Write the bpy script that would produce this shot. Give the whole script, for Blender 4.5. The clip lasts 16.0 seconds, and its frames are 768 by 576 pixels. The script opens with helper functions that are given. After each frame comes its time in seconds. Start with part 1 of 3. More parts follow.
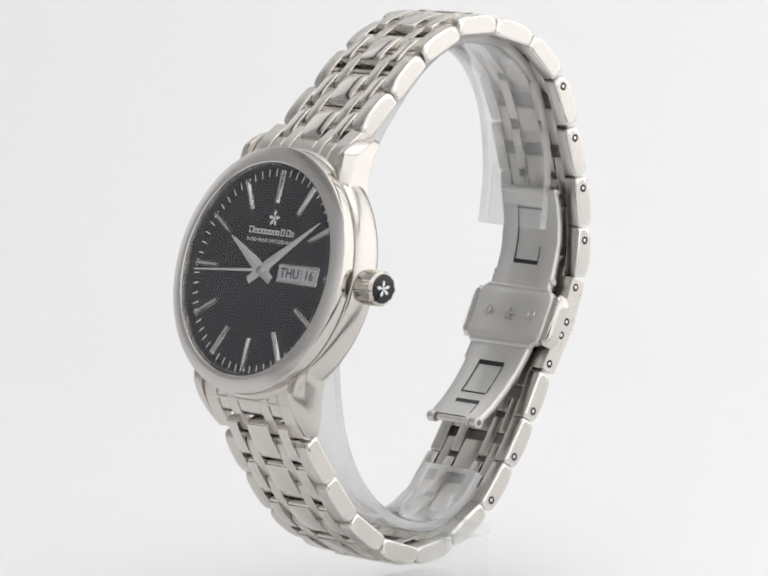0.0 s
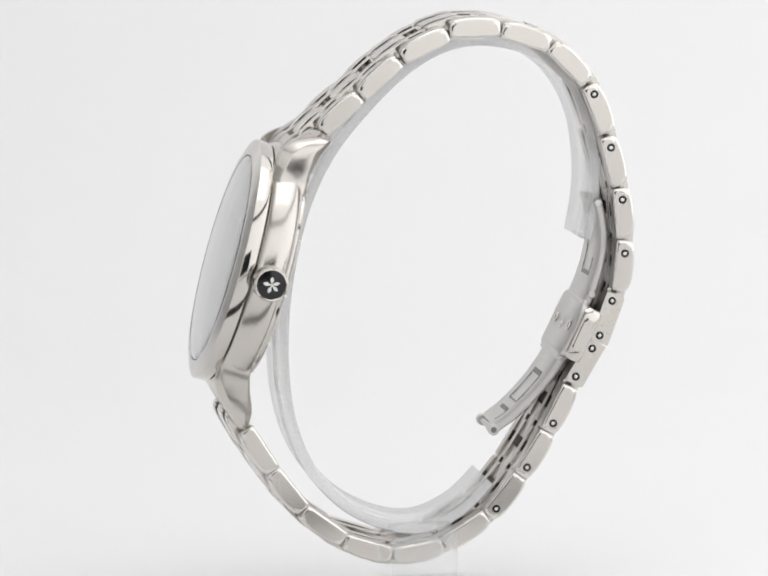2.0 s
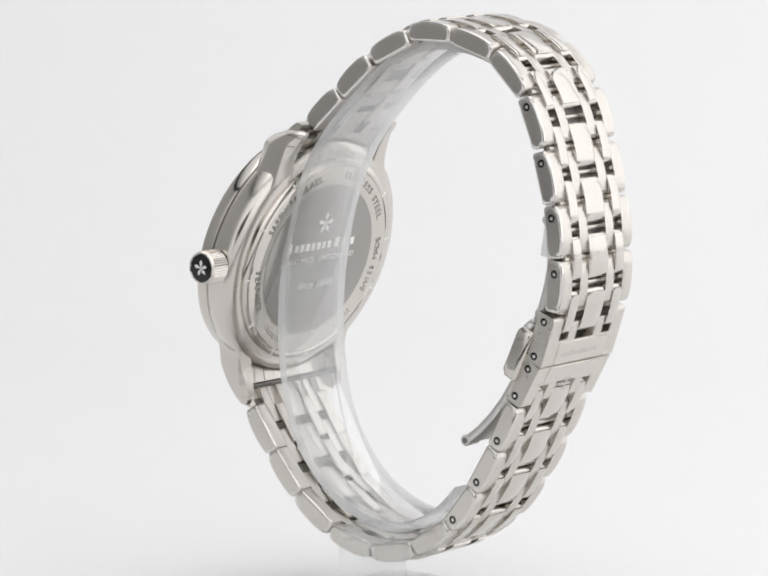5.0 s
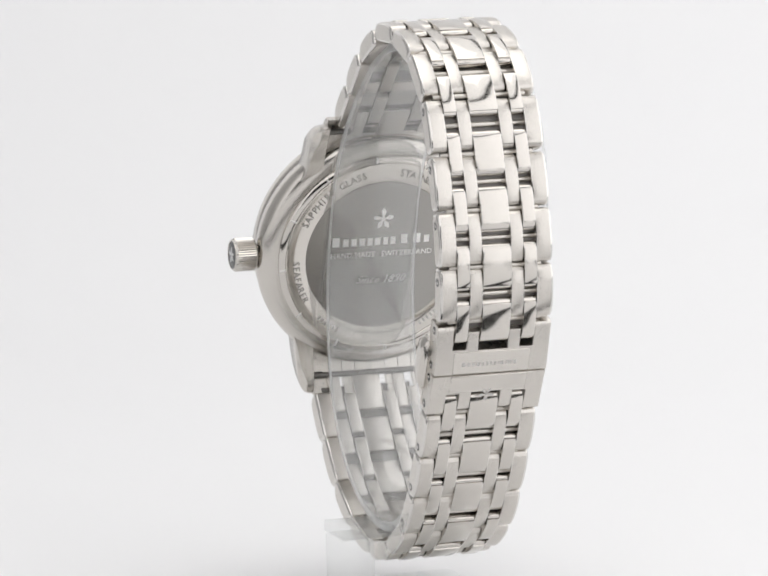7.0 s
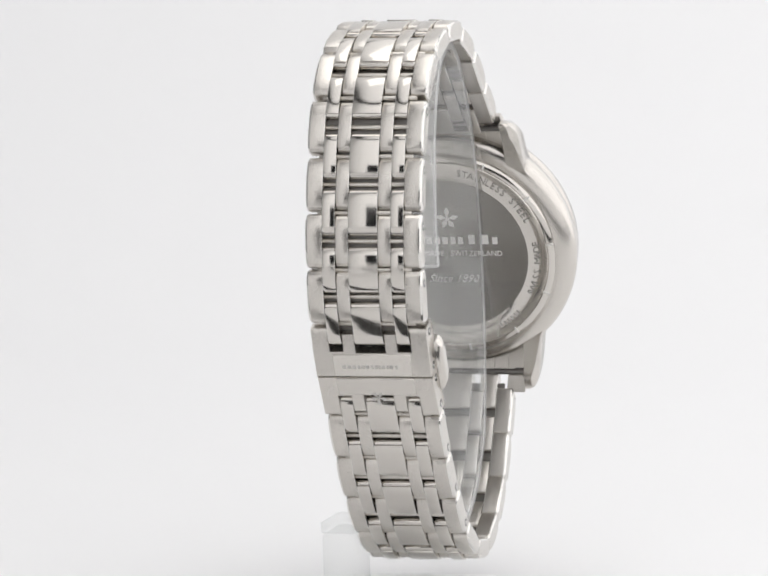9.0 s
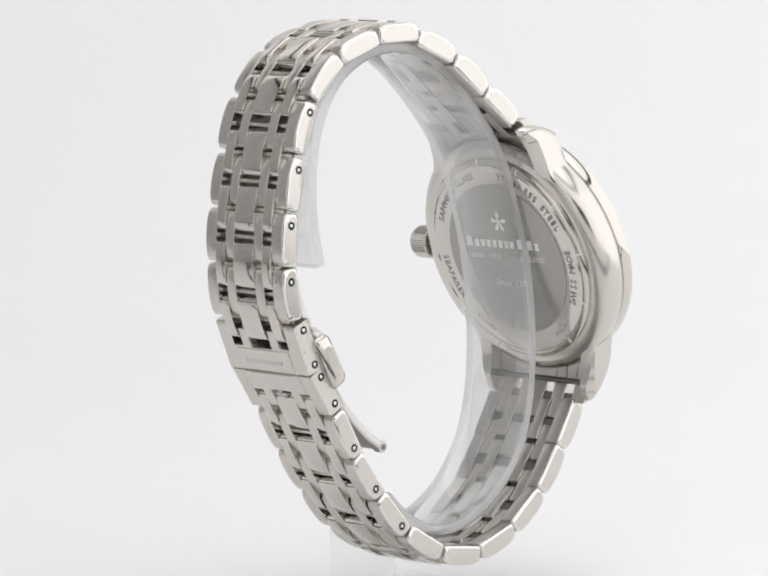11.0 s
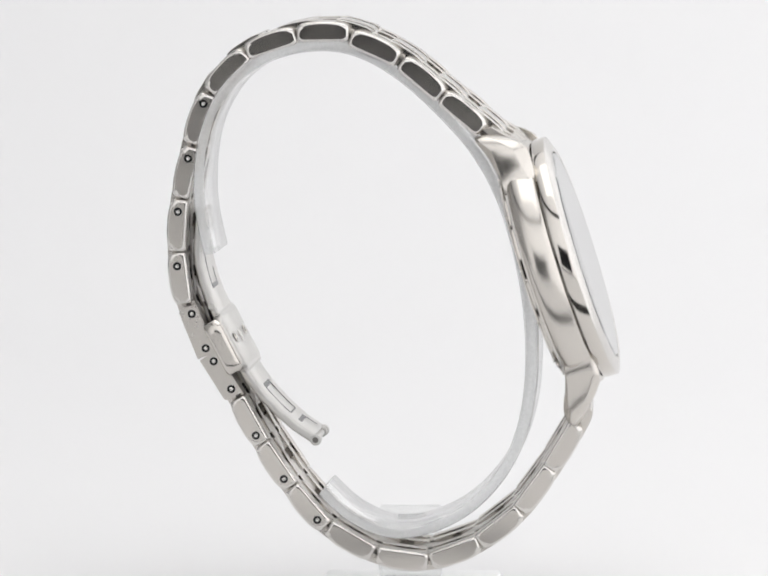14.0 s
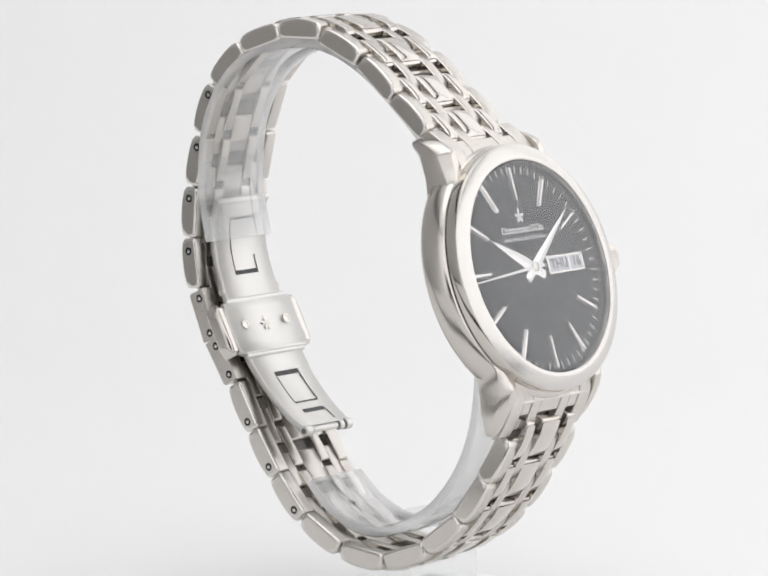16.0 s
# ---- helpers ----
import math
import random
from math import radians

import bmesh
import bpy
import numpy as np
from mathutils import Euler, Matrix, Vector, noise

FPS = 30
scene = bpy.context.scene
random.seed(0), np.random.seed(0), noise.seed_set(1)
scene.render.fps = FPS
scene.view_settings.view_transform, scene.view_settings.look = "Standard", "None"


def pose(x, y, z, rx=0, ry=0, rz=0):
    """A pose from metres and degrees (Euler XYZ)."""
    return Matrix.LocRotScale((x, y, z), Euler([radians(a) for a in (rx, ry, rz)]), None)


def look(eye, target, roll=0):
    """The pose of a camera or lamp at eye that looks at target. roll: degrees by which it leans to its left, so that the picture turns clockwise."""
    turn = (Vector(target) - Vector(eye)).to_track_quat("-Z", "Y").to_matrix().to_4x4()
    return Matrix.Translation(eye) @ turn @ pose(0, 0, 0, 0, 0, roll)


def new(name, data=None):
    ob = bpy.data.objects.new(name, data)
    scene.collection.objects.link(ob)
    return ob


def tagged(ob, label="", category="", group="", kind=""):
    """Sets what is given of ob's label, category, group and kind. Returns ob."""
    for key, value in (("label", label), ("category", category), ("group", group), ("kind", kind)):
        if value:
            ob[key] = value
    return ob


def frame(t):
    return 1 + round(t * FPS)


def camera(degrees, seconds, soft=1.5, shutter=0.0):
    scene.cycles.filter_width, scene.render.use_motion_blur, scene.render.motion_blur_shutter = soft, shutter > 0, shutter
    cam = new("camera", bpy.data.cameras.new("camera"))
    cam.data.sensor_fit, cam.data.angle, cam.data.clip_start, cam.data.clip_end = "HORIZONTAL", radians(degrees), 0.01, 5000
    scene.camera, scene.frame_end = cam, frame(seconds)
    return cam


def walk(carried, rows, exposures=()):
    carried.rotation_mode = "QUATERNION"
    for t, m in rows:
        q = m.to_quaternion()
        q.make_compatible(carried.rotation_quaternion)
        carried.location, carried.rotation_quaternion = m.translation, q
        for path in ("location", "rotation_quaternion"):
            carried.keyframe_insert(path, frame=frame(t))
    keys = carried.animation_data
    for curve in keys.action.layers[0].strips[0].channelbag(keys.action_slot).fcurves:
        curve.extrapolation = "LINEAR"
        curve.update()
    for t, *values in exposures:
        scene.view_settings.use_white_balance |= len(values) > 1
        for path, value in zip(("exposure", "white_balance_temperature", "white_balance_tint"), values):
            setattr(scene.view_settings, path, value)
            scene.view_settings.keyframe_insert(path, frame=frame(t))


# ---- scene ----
cam = camera(9.848, 16.0, soft=1.95)
EYE = (0.0, -0.73604, 0.1434)
VIEW = look(EYE, (-0.00350, -0.00554, 0.05335), -1.026)
walk(cam, [(0.0, VIEW), (16.0, VIEW)])

# ---- light ----
# Unseen round tent of glowing white cloth; the lens looks through a dark opening.
scene.view_settings.exposure = 0.0
world = bpy.data.worlds.new("studio_dark")
scene.world = world
world.use_nodes = True
world.node_tree.nodes["Background"].inputs["Color"].default_value = (0.02, 0.02, 0.021, 1)
world.node_tree.nodes["Background"].inputs["Strength"].default_value = 1.0


# ---- materials ----
def material(name, color, rough=0.5, metal=0.0, ior=1.5, trans=0.0):
    m = bpy.data.materials.new(name)
    m.use_nodes = True
    b = m.node_tree.nodes["Principled BSDF"]
    b.inputs["Base Color"].default_value = (*color, 1)
    b.inputs["Roughness"].default_value = rough
    b.inputs["Metallic"].default_value = metal
    b.inputs["IOR"].default_value = ior
    b.inputs["Transmission Weight"].default_value = trans
    return m


def grain(m, stretch, scale, rough_lo, rough_hi, bump=0.0, dist=0.00002, tone=0.0):
    """Streaky or even grain: drives roughness, a little tone and relief."""
    nt = m.node_tree
    n, l = nt.nodes, nt.links
    b = n["Principled BSDF"]
    co = n.new("ShaderNodeTexCoord")
    mp = n.new("ShaderNodeMapping")
    mp.inputs["Scale"].default_value = stretch
    l.new(co.outputs["Object"], mp.inputs["Vector"])
    fine = n.new("ShaderNodeTexNoise")
    fine.inputs["Scale"].default_value = scale
    fine.inputs["Detail"].default_value = 3
    l.new(mp.outputs["Vector"], fine.inputs["Vector"])
    big = n.new("ShaderNodeTexNoise")
    big.inputs["Scale"].default_value = 160
    big.inputs["Detail"].default_value = 2
    l.new(co.outputs["Object"], big.inputs["Vector"])
    mix = n.new("ShaderNodeMath")
    mix.operation = "MULTIPLY_ADD"
    mix.inputs[1].default_value = 0.6
    l.new(fine.outputs["Fac"], mix.inputs[0])
    half = n.new("ShaderNodeMath")
    half.operation = "MULTIPLY"
    half.inputs[1].default_value = 0.4
    l.new(big.outputs["Fac"], half.inputs[0])
    l.new(half.outputs[0], mix.inputs[2])
    rr = n.new("ShaderNodeMapRange")
    rr.inputs["From Min"].default_value, rr.inputs["From Max"].default_value = 0.3, 0.7
    rr.inputs["To Min"].default_value, rr.inputs["To Max"].default_value = rough_lo, rough_hi
    l.new(mix.outputs[0], rr.inputs["Value"])
    l.new(rr.outputs[0], b.inputs["Roughness"])
    if tone:
        c = b.inputs["Base Color"].default_value[:3]
        ramp = n.new("ShaderNodeMix")
        ramp.data_type = "RGBA"
        ramp.inputs["A"].default_value = (*[v * (1 - tone) for v in c], 1)
        ramp.inputs["B"].default_value = (*[min(1, v * (1 + tone)) for v in c], 1)
        l.new(mix.outputs[0], ramp.inputs["Factor"])
        l.new(ramp.outputs["Result"], b.inputs["Base Color"])
    if bump:
        bp = n.new("ShaderNodeBump")
        bp.inputs["Strength"].default_value = bump
        bp.inputs["Distance"].default_value = dist
        l.new(fine.outputs["Fac"], bp.inputs["Height"])
        l.new(bp.outputs["Normal"], b.inputs["Normal"])
    return m


def glow(name, color, strength):
    m = bpy.data.materials.new(name)
    m.use_nodes = True
    b = m.node_tree.nodes["Principled BSDF"]
    b.inputs["Base Color"].default_value = (0.3, 0.3, 0.3, 1)
    b.inputs["Roughness"].default_value = 0.9
    b.inputs["Emission Color"].default_value = (*color, 1)
    b.inputs["Emission Strength"].default_value = strength
    return m


def tent_glow(m, stops, reach):
    """Glow strength by place across the tent, put into the cloth; no lamps outside."""
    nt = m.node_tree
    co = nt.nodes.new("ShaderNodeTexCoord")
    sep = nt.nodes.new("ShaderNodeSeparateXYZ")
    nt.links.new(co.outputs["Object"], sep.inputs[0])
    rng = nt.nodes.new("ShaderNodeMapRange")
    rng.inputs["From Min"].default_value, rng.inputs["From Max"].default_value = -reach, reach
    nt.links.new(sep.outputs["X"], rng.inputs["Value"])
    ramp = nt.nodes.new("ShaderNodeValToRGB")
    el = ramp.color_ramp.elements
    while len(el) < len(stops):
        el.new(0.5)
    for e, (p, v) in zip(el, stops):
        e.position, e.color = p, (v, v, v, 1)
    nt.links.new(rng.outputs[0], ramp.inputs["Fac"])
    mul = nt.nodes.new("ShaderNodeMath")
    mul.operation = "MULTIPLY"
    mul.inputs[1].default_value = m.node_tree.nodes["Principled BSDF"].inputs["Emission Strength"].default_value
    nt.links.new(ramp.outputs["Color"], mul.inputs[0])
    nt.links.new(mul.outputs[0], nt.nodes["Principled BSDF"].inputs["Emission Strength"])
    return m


def clear_plastic(name, tint, haze, rough=0.06, slant=0.45, head_on=0.035, power=4.0):
    """Clear sheet with a faint milky haze and a gloss that grows at a slant."""
    m = bpy.data.materials.new(name)
    m.use_nodes = True
    nt = m.node_tree
    nt.nodes.remove(nt.nodes["Principled BSDF"])
    out = nt.nodes["Material Output"]
    tr = nt.nodes.new("ShaderNodeBsdfTransparent")
    tr.inputs["Color"].default_value = (*tint, 1)
    df = nt.nodes.new("ShaderNodeBsdfTranslucent")
    df.inputs["Color"].default_value = (0.96, 0.965, 0.965, 1)
    dd = nt.nodes.new("ShaderNodeBsdfDiffuse")
    dd.inputs["Color"].default_value = (0.96, 0.965, 0.965, 1)
    milk = nt.nodes.new("ShaderNodeMixShader")
    milk.inputs[0].default_value = 0.45
    nt.links.new(df.outputs[0], milk.inputs[1])
    nt.links.new(dd.outputs[0], milk.inputs[2])
    noise_ = nt.nodes.new("ShaderNodeTexNoise")
    noise_.inputs["Scale"].default_value = 220
    rng = nt.nodes.new("ShaderNodeMapRange")
    rng.inputs["From Min"].default_value, rng.inputs["From Max"].default_value = 0.3, 0.7
    rng.inputs["To Min"].default_value, rng.inputs["To Max"].default_value = haze * 0.92, haze * 1.08
    nt.links.new(noise_.outputs["Fac"], rng.inputs["Value"])
    a = nt.nodes.new("ShaderNodeMixShader")
    nt.links.new(rng.outputs[0], a.inputs[0])
    nt.links.new(tr.outputs[0], a.inputs[1])
    nt.links.new(milk.outputs[0], a.inputs[2])
    gl = nt.nodes.new("ShaderNodeBsdfGlossy")
    gl.inputs["Roughness"].default_value = rough
    fr = nt.nodes.new("ShaderNodeLayerWeight")
    fr.inputs["Blend"].default_value = 0.5
    steep = nt.nodes.new("ShaderNodeMath")
    steep.operation = "POWER"
    steep.inputs[1].default_value = power
    nt.links.new(fr.outputs["Facing"], steep.inputs[0])
    gain = nt.nodes.new("ShaderNodeMath")
    gain.operation = "MULTIPLY_ADD"
    gain.inputs[1].default_value, gain.inputs[2].default_value = slant, head_on
    nt.links.new(steep.outputs[0], gain.inputs[0])
    b = nt.nodes.new("ShaderNodeMixShader")
    nt.links.new(gain.outputs[0], b.inputs[0])
    nt.links.new(a.outputs[0], b.inputs[1])
    nt.links.new(gl.outputs[0], b.inputs[2])
    nt.links.new(b.outputs[0], out.inputs["Surface"])
    return m


STEEL = (0.63, 0.6, 0.56)
SATIN = grain(material("satin_steel", STEEL, 0.2, 1), (1, 1, 1), 2600, 0.17, 0.24, 0.1, tone=0.04)
POLISHED = grain(material("polished_steel", STEEL, 0.1, 1), (1, 1, 1), 900, 0.07, 0.13, tone=0.03)
BRUSHED = grain(material("brushed_steel", STEEL, 0.3, 1), (1, 14, 1), 1500, 0.24, 0.36, 0.25, tone=0.05)
# lighter than STEEL: some of the edges' shine is put into the colour
BEVEL = grain(material("polished_bevel_steel", (0.72, 0.7, 0.67), 0.1, 1), (1, 1, 1), 900, 0.1, 0.16, tone=0.03)
CLASP_STEEL = grain(material("light_brushed_steel", (0.66, 0.65, 0.63), 0.4, 1), (1, 14, 1), 1500, 0.34, 0.48, 0.15, tone=0.04)
BEZEL_STEEL = grain(material("light_satin_steel", (0.63, 0.612, 0.588), 0.25, 1), (1, 1, 1), 2600, 0.2, 0.28, 0.08, tone=0.04)
ETCHED = material("bright_etched_steel", (0.86, 0.85, 0.83), 0.45, 1)
SIDE_STEEL = grain(material("fine_satin_steel", STEEL, 0.25, 1), (8, 1, 1), 1200, 0.13, 0.19, tone=0.05)
LINK_STEEL = grain(material("worn_polished_steel", STEEL, 0.13, 1), (1, 1, 1), 900, 0.1, 0.16, tone=0.04)
INSIDE_STEEL = grain(material("satin_inner_steel", (0.58, 0.553, 0.52), 0.33, 1), (1, 10, 1), 1500, 0.28, 0.38, 0.12, tone=0.05)
LUG_STEEL = grain(material("lug_steel", STEEL, 0.2, 1), (1, 1, 1), 1800, 0.18, 0.26, 0.04, tone=0.04)
BACK_DISC = grain(material("dark_brushed_steel", (0.36, 0.348, 0.33), 0.3, 1), (1, 10, 1), 1500, 0.18, 0.26, 0.12, tone=0.06)
ENGRAVED = material("engraved_steel", (0.56, 0.545, 0.525), 0.4, 1)
RIM_PRINT = material("dark_engraved_steel", (0.3, 0.29, 0.27), 0.5, 1)
# steel darkened to put the shade of gaps and recesses into the colour
SHADOW_STEEL = material("shade_dark_steel", (0.2, 0.19, 0.18), 0.5, 1)
def matt(m, level):
    m.node_tree.nodes["Principled BSDF"].inputs["Specular IOR Level"].default_value = level
    return m


DIAL = grain(material("blue_black_dial", (0.008, 0.009, 0.014), 0.35), (1, 1, 1), 1200, 0.34, 0.38, tone=0.04)
matt(DIAL, 0.12)
WHITE_PRINT = material("white_print", (0.75, 0.75, 0.74), 0.5)
BLACK_PRINT = material("black_print", (0.015, 0.015, 0.017), 0.5)
LUME = material("cream_lume", (0.78, 0.77, 0.7), 0.6)
# white greyed to put the window recess's shade into the colour
DATE_WHITE = material("shaded_date_white", (0.5, 0.51, 0.53), 0.5)
ACRYLIC_EDGE = clear_plastic("milky_acrylic_edge", (0.975, 0.982, 0.98), 0.5)
# real enamel on the crown cap; elsewhere black that paints the shade of openings
ENAMEL_SHADE = material("black_enamel_and_shade", (0.006, 0.006, 0.007), 0.12)
GLASS = clear_plastic("sapphire_crystal", (0.985, 0.985, 0.99), 0.0, 0.01, 1.6, 0.056, 4.3)
ACRYLIC = clear_plastic("clear_acrylic", (0.992, 0.994, 0.993), 0.14, 0.06, 1.25, 0.06, 2.8)
POST_ACRYLIC = clear_plastic("clear_acrylic_block", (0.993, 0.997, 0.995), 0.1, 0.06, 0.4, 0.02, 4.0)
PAPER = grain(material("white_backdrop_paper", (0.8, 0.8, 0.805), 0.8), (1, 1, 1), 60, 0.7, 0.9, tone=0.01)
# glow put into the cloth: dim at the left, brightest at the right
TENT = tent_glow(glow("glowing_tent_cloth", (0.985, 0.98, 0.99), 1.195), ((0.0, 0.08), (0.085, 0.12), (0.15, 0.44), (0.28, 0.69), (0.5, 0.82), (0.8, 0.94), (1.0, 1.1)), 0.6)
FROST = grain(material("frosted_white_acrylic", (0.85, 0.86, 0.86), 0.35), (1, 1, 1), 500, 0.3, 0.45)
# no such lamp is seen; added to brighten highlights on the steel
ADDED_GLOW = glow("added_glow_panel", (1.0, 0.985, 0.96), 1.75)
DARK_CLOTH = material("dark_room_cloth", (0.02, 0.02, 0.02), 0.9)

MM = 0.001


# ---- mesh helpers (lengths in millimetres) ----
def part(name, bm, mat, parent=None, label="", smooth=40):
    me = bpy.data.meshes.new(name)
    bmesh.ops.recalc_face_normals(bm, faces=bm.faces[:])
    for fc in bm.faces:
        fc.smooth = len(fc.verts) <= 4
    if smooth:
        for e in bm.edges:
            if len(e.link_faces) == 2:
                e.smooth = e.calc_face_angle(0) < radians(smooth)
    bm.to_mesh(me)
    bm.free()
    for m in mat if isinstance(mat, (list, tuple)) else [mat]:
        me.materials.append(m)
    ob = new(name, me)
    if parent is not None:
        ob.parent = parent
    return tagged(ob, label)


def share(name, me, parent, m, label=""):
    ob = new(name, me)
    ob.parent = parent
    ob.matrix_basis = m
    return tagged(ob, label)


def mm(m=None):
    return Matrix.Diagonal((MM, MM, MM, 1)) if m is None else Matrix.Diagonal((MM, MM, MM, 1)) @ m


def shape(bm, m=None):
    bmesh.ops.transform(bm, matrix=mm(m), verts=bm.verts[:])
    return bm


def lathe(profile, n=96, closed=False):
    """Turn (radius, height) points round z."""
    bm = bmesh.new()
    rings = []
    for r, z in profile:
        if r < 1e-6:
            rings.append([bm.verts.new((0, 0, z))])
        else:
            rings.append([bm.verts.new((r * math.cos(2 * math.pi * k / n), r * math.sin(2 * math.pi * k / n), z)) for k in range(n)])
    pairs = list(zip(rings, rings[1:]))
    if closed:
        pairs.append((rings[-1], rings[0]))
    for a, b in pairs:
        for k in range(n):
            q = (k + 1) % n
            if len(a) == 1 and len(b) == 1:
                continue
            if len(a) == 1:
                bm.faces.new((a[0], b[k], b[q]))
            elif len(b) == 1:
                bm.faces.new((a[k], a[q], b[0]))
            else:
                bm.faces.new((a[k], a[q], b[q], b[k]))
    return bm


def loft(sections, cap=True, side_mat=0):
    """Join equal rings of points to a closed body."""
    bm = bmesh.new()
    rings = [[bm.verts.new(p) for p in s] for s in sections]
    n = len(rings[0])
    for a, b in zip(rings, rings[1:]):
        for k in range(n):
            bm.faces.new((a[k], a[(k + 1) % n], b[(k + 1) % n], b[k]))
    if cap:
        for ring in (rings[0], rings[-1]):
            bm.faces.new(ring).material_index = side_mat
    return bm


def rounded_box(sx, sy, sz, r=0.2, seg=2):
    bm = bmesh.new()
    bmesh.ops.create_cube(bm, size=1)
    bmesh.ops.scale(bm, vec=(sx, sy, sz), verts=bm.verts[:])
    if r > 0:
        bmesh.ops.bevel(bm, geom=bm.edges[:], offset=r, segments=seg, affect="EDGES", profile=0.5)
    return bm


def rod(r, length, n=16, bevel=0.0):
    """A round bar along y."""
    h = length / 2
    pts = [(0, -h), (r - bevel, -h), (r, -h + bevel), (r, h - bevel), (r - bevel, h), (0, h)] if bevel else [(0, -h), (r, -h), (r, h), (0, h)]
    bm = lathe(pts, n)
    bmesh.ops.rotate(bm, matrix=Matrix.Rotation(radians(-90), 3, "X"), verts=bm.verts[:])
    return bm


def plate(points, depth):
    """A flat outline in x, y, with thickness along z from 0 to depth."""
    return loft([[(x, y, 0) for x, y in points], [(x, y, depth) for x, y in points]])


def words(text, size, m, mat, name, parent, depth=0.04, align="CENTER", bold=0.0, spacing=1.0, slant=0.0):
    cu = bpy.data.curves.new(name, "FONT")
    cu.body, cu.size, cu.align_x, cu.align_y = text, size, align, "CENTER"
    cu.shear = slant
    cu.extrude, cu.offset, cu.space_character, cu.resolution_u = depth, bold, spacing, 2
    tmp = bpy.data.objects.new(name, cu)
    me = bpy.data.meshes.new_from_object(tmp)
    bpy.data.objects.remove(tmp)
    bpy.data.curves.remove(cu)
    me.transform(mm(m))
    me.materials.append(mat)
    ob = new(name, me)
    ob.parent = parent
    return ob


def name_shapes(widths, gap, x, y, low, tall, squeeze, stroke, m, mat, parent):
    """A maker's name as a row of small plain shapes, open where stroke is given, one for each letter's width."""
    for w in widths:
        if w is None:
            x += gap
            continue
        big = w > 1.1 * sorted(v for v in widths if v)[len(widths) // 2]
        h, b = (tall if big else low), w * squeeze
        if not stroke:
            part("name_shape", shape(plate([(x, y), (x + b, y), (x + b, y + h), (x, y + h)], 0.04), m), mat, parent)
            x += w * 0.94
            continue
        bm = bmesh.new()
        for z in (0.0, 0.04):
            for o in (0.0, stroke):
                for px, py in ((o, o), (b - o, o), (b - o, h - o), (o, h - o)):
                    bm.verts.new((x + px, y + py, z))
        bm.verts.ensure_lookup_table()
        v = bm.verts
        for k in range(4):
            q = (k + 1) % 4
            bm.faces.new((v[8 + k], v[8 + q], v[12 + q], v[12 + k]))
            bm.faces.new((v[k], v[q], v[8 + q], v[8 + k]))
            bm.faces.new((v[4 + k], v[4 + q], v[12 + q], v[12 + k]))
        part("name_shape", shape(bm, m), mat, parent)
        x += w * 0.94


def emblem(size, depth=0.05):
    """Five pointed petals round a small middle."""
    bm = bmesh.new()
    for k, (a, s) in enumerate(((90, 1.0), (10, 0.95), (170, 0.95), (-60, 0.95), (-120, 0.95))):
        c, sn = math.cos(radians(a)), math.sin(radians(a))
        ring = [(0.03, 0.03), (0.16, 0.05), (0.32, 0.125), (0.42, 0.1), (0.56, 0.0), (0.42, -0.1), (0.32, -0.125), (0.16, -0.05), (0.03, -0.03)]
        pts = [((x * c - y * sn) * size * s, (x * sn + y * c) * size * s) for x, y in ring]
        lo = [bm.verts.new((x, y, 0)) for x, y in pts]
        hi = [bm.verts.new((x, y, depth)) for x, y in pts]
        bm.faces.new(hi)
        for i in range(len(pts)):
            bm.faces.new((lo[i], lo[(i + 1) % len(pts)], hi[(i + 1) % len(pts)], hi[i]))
    return bm


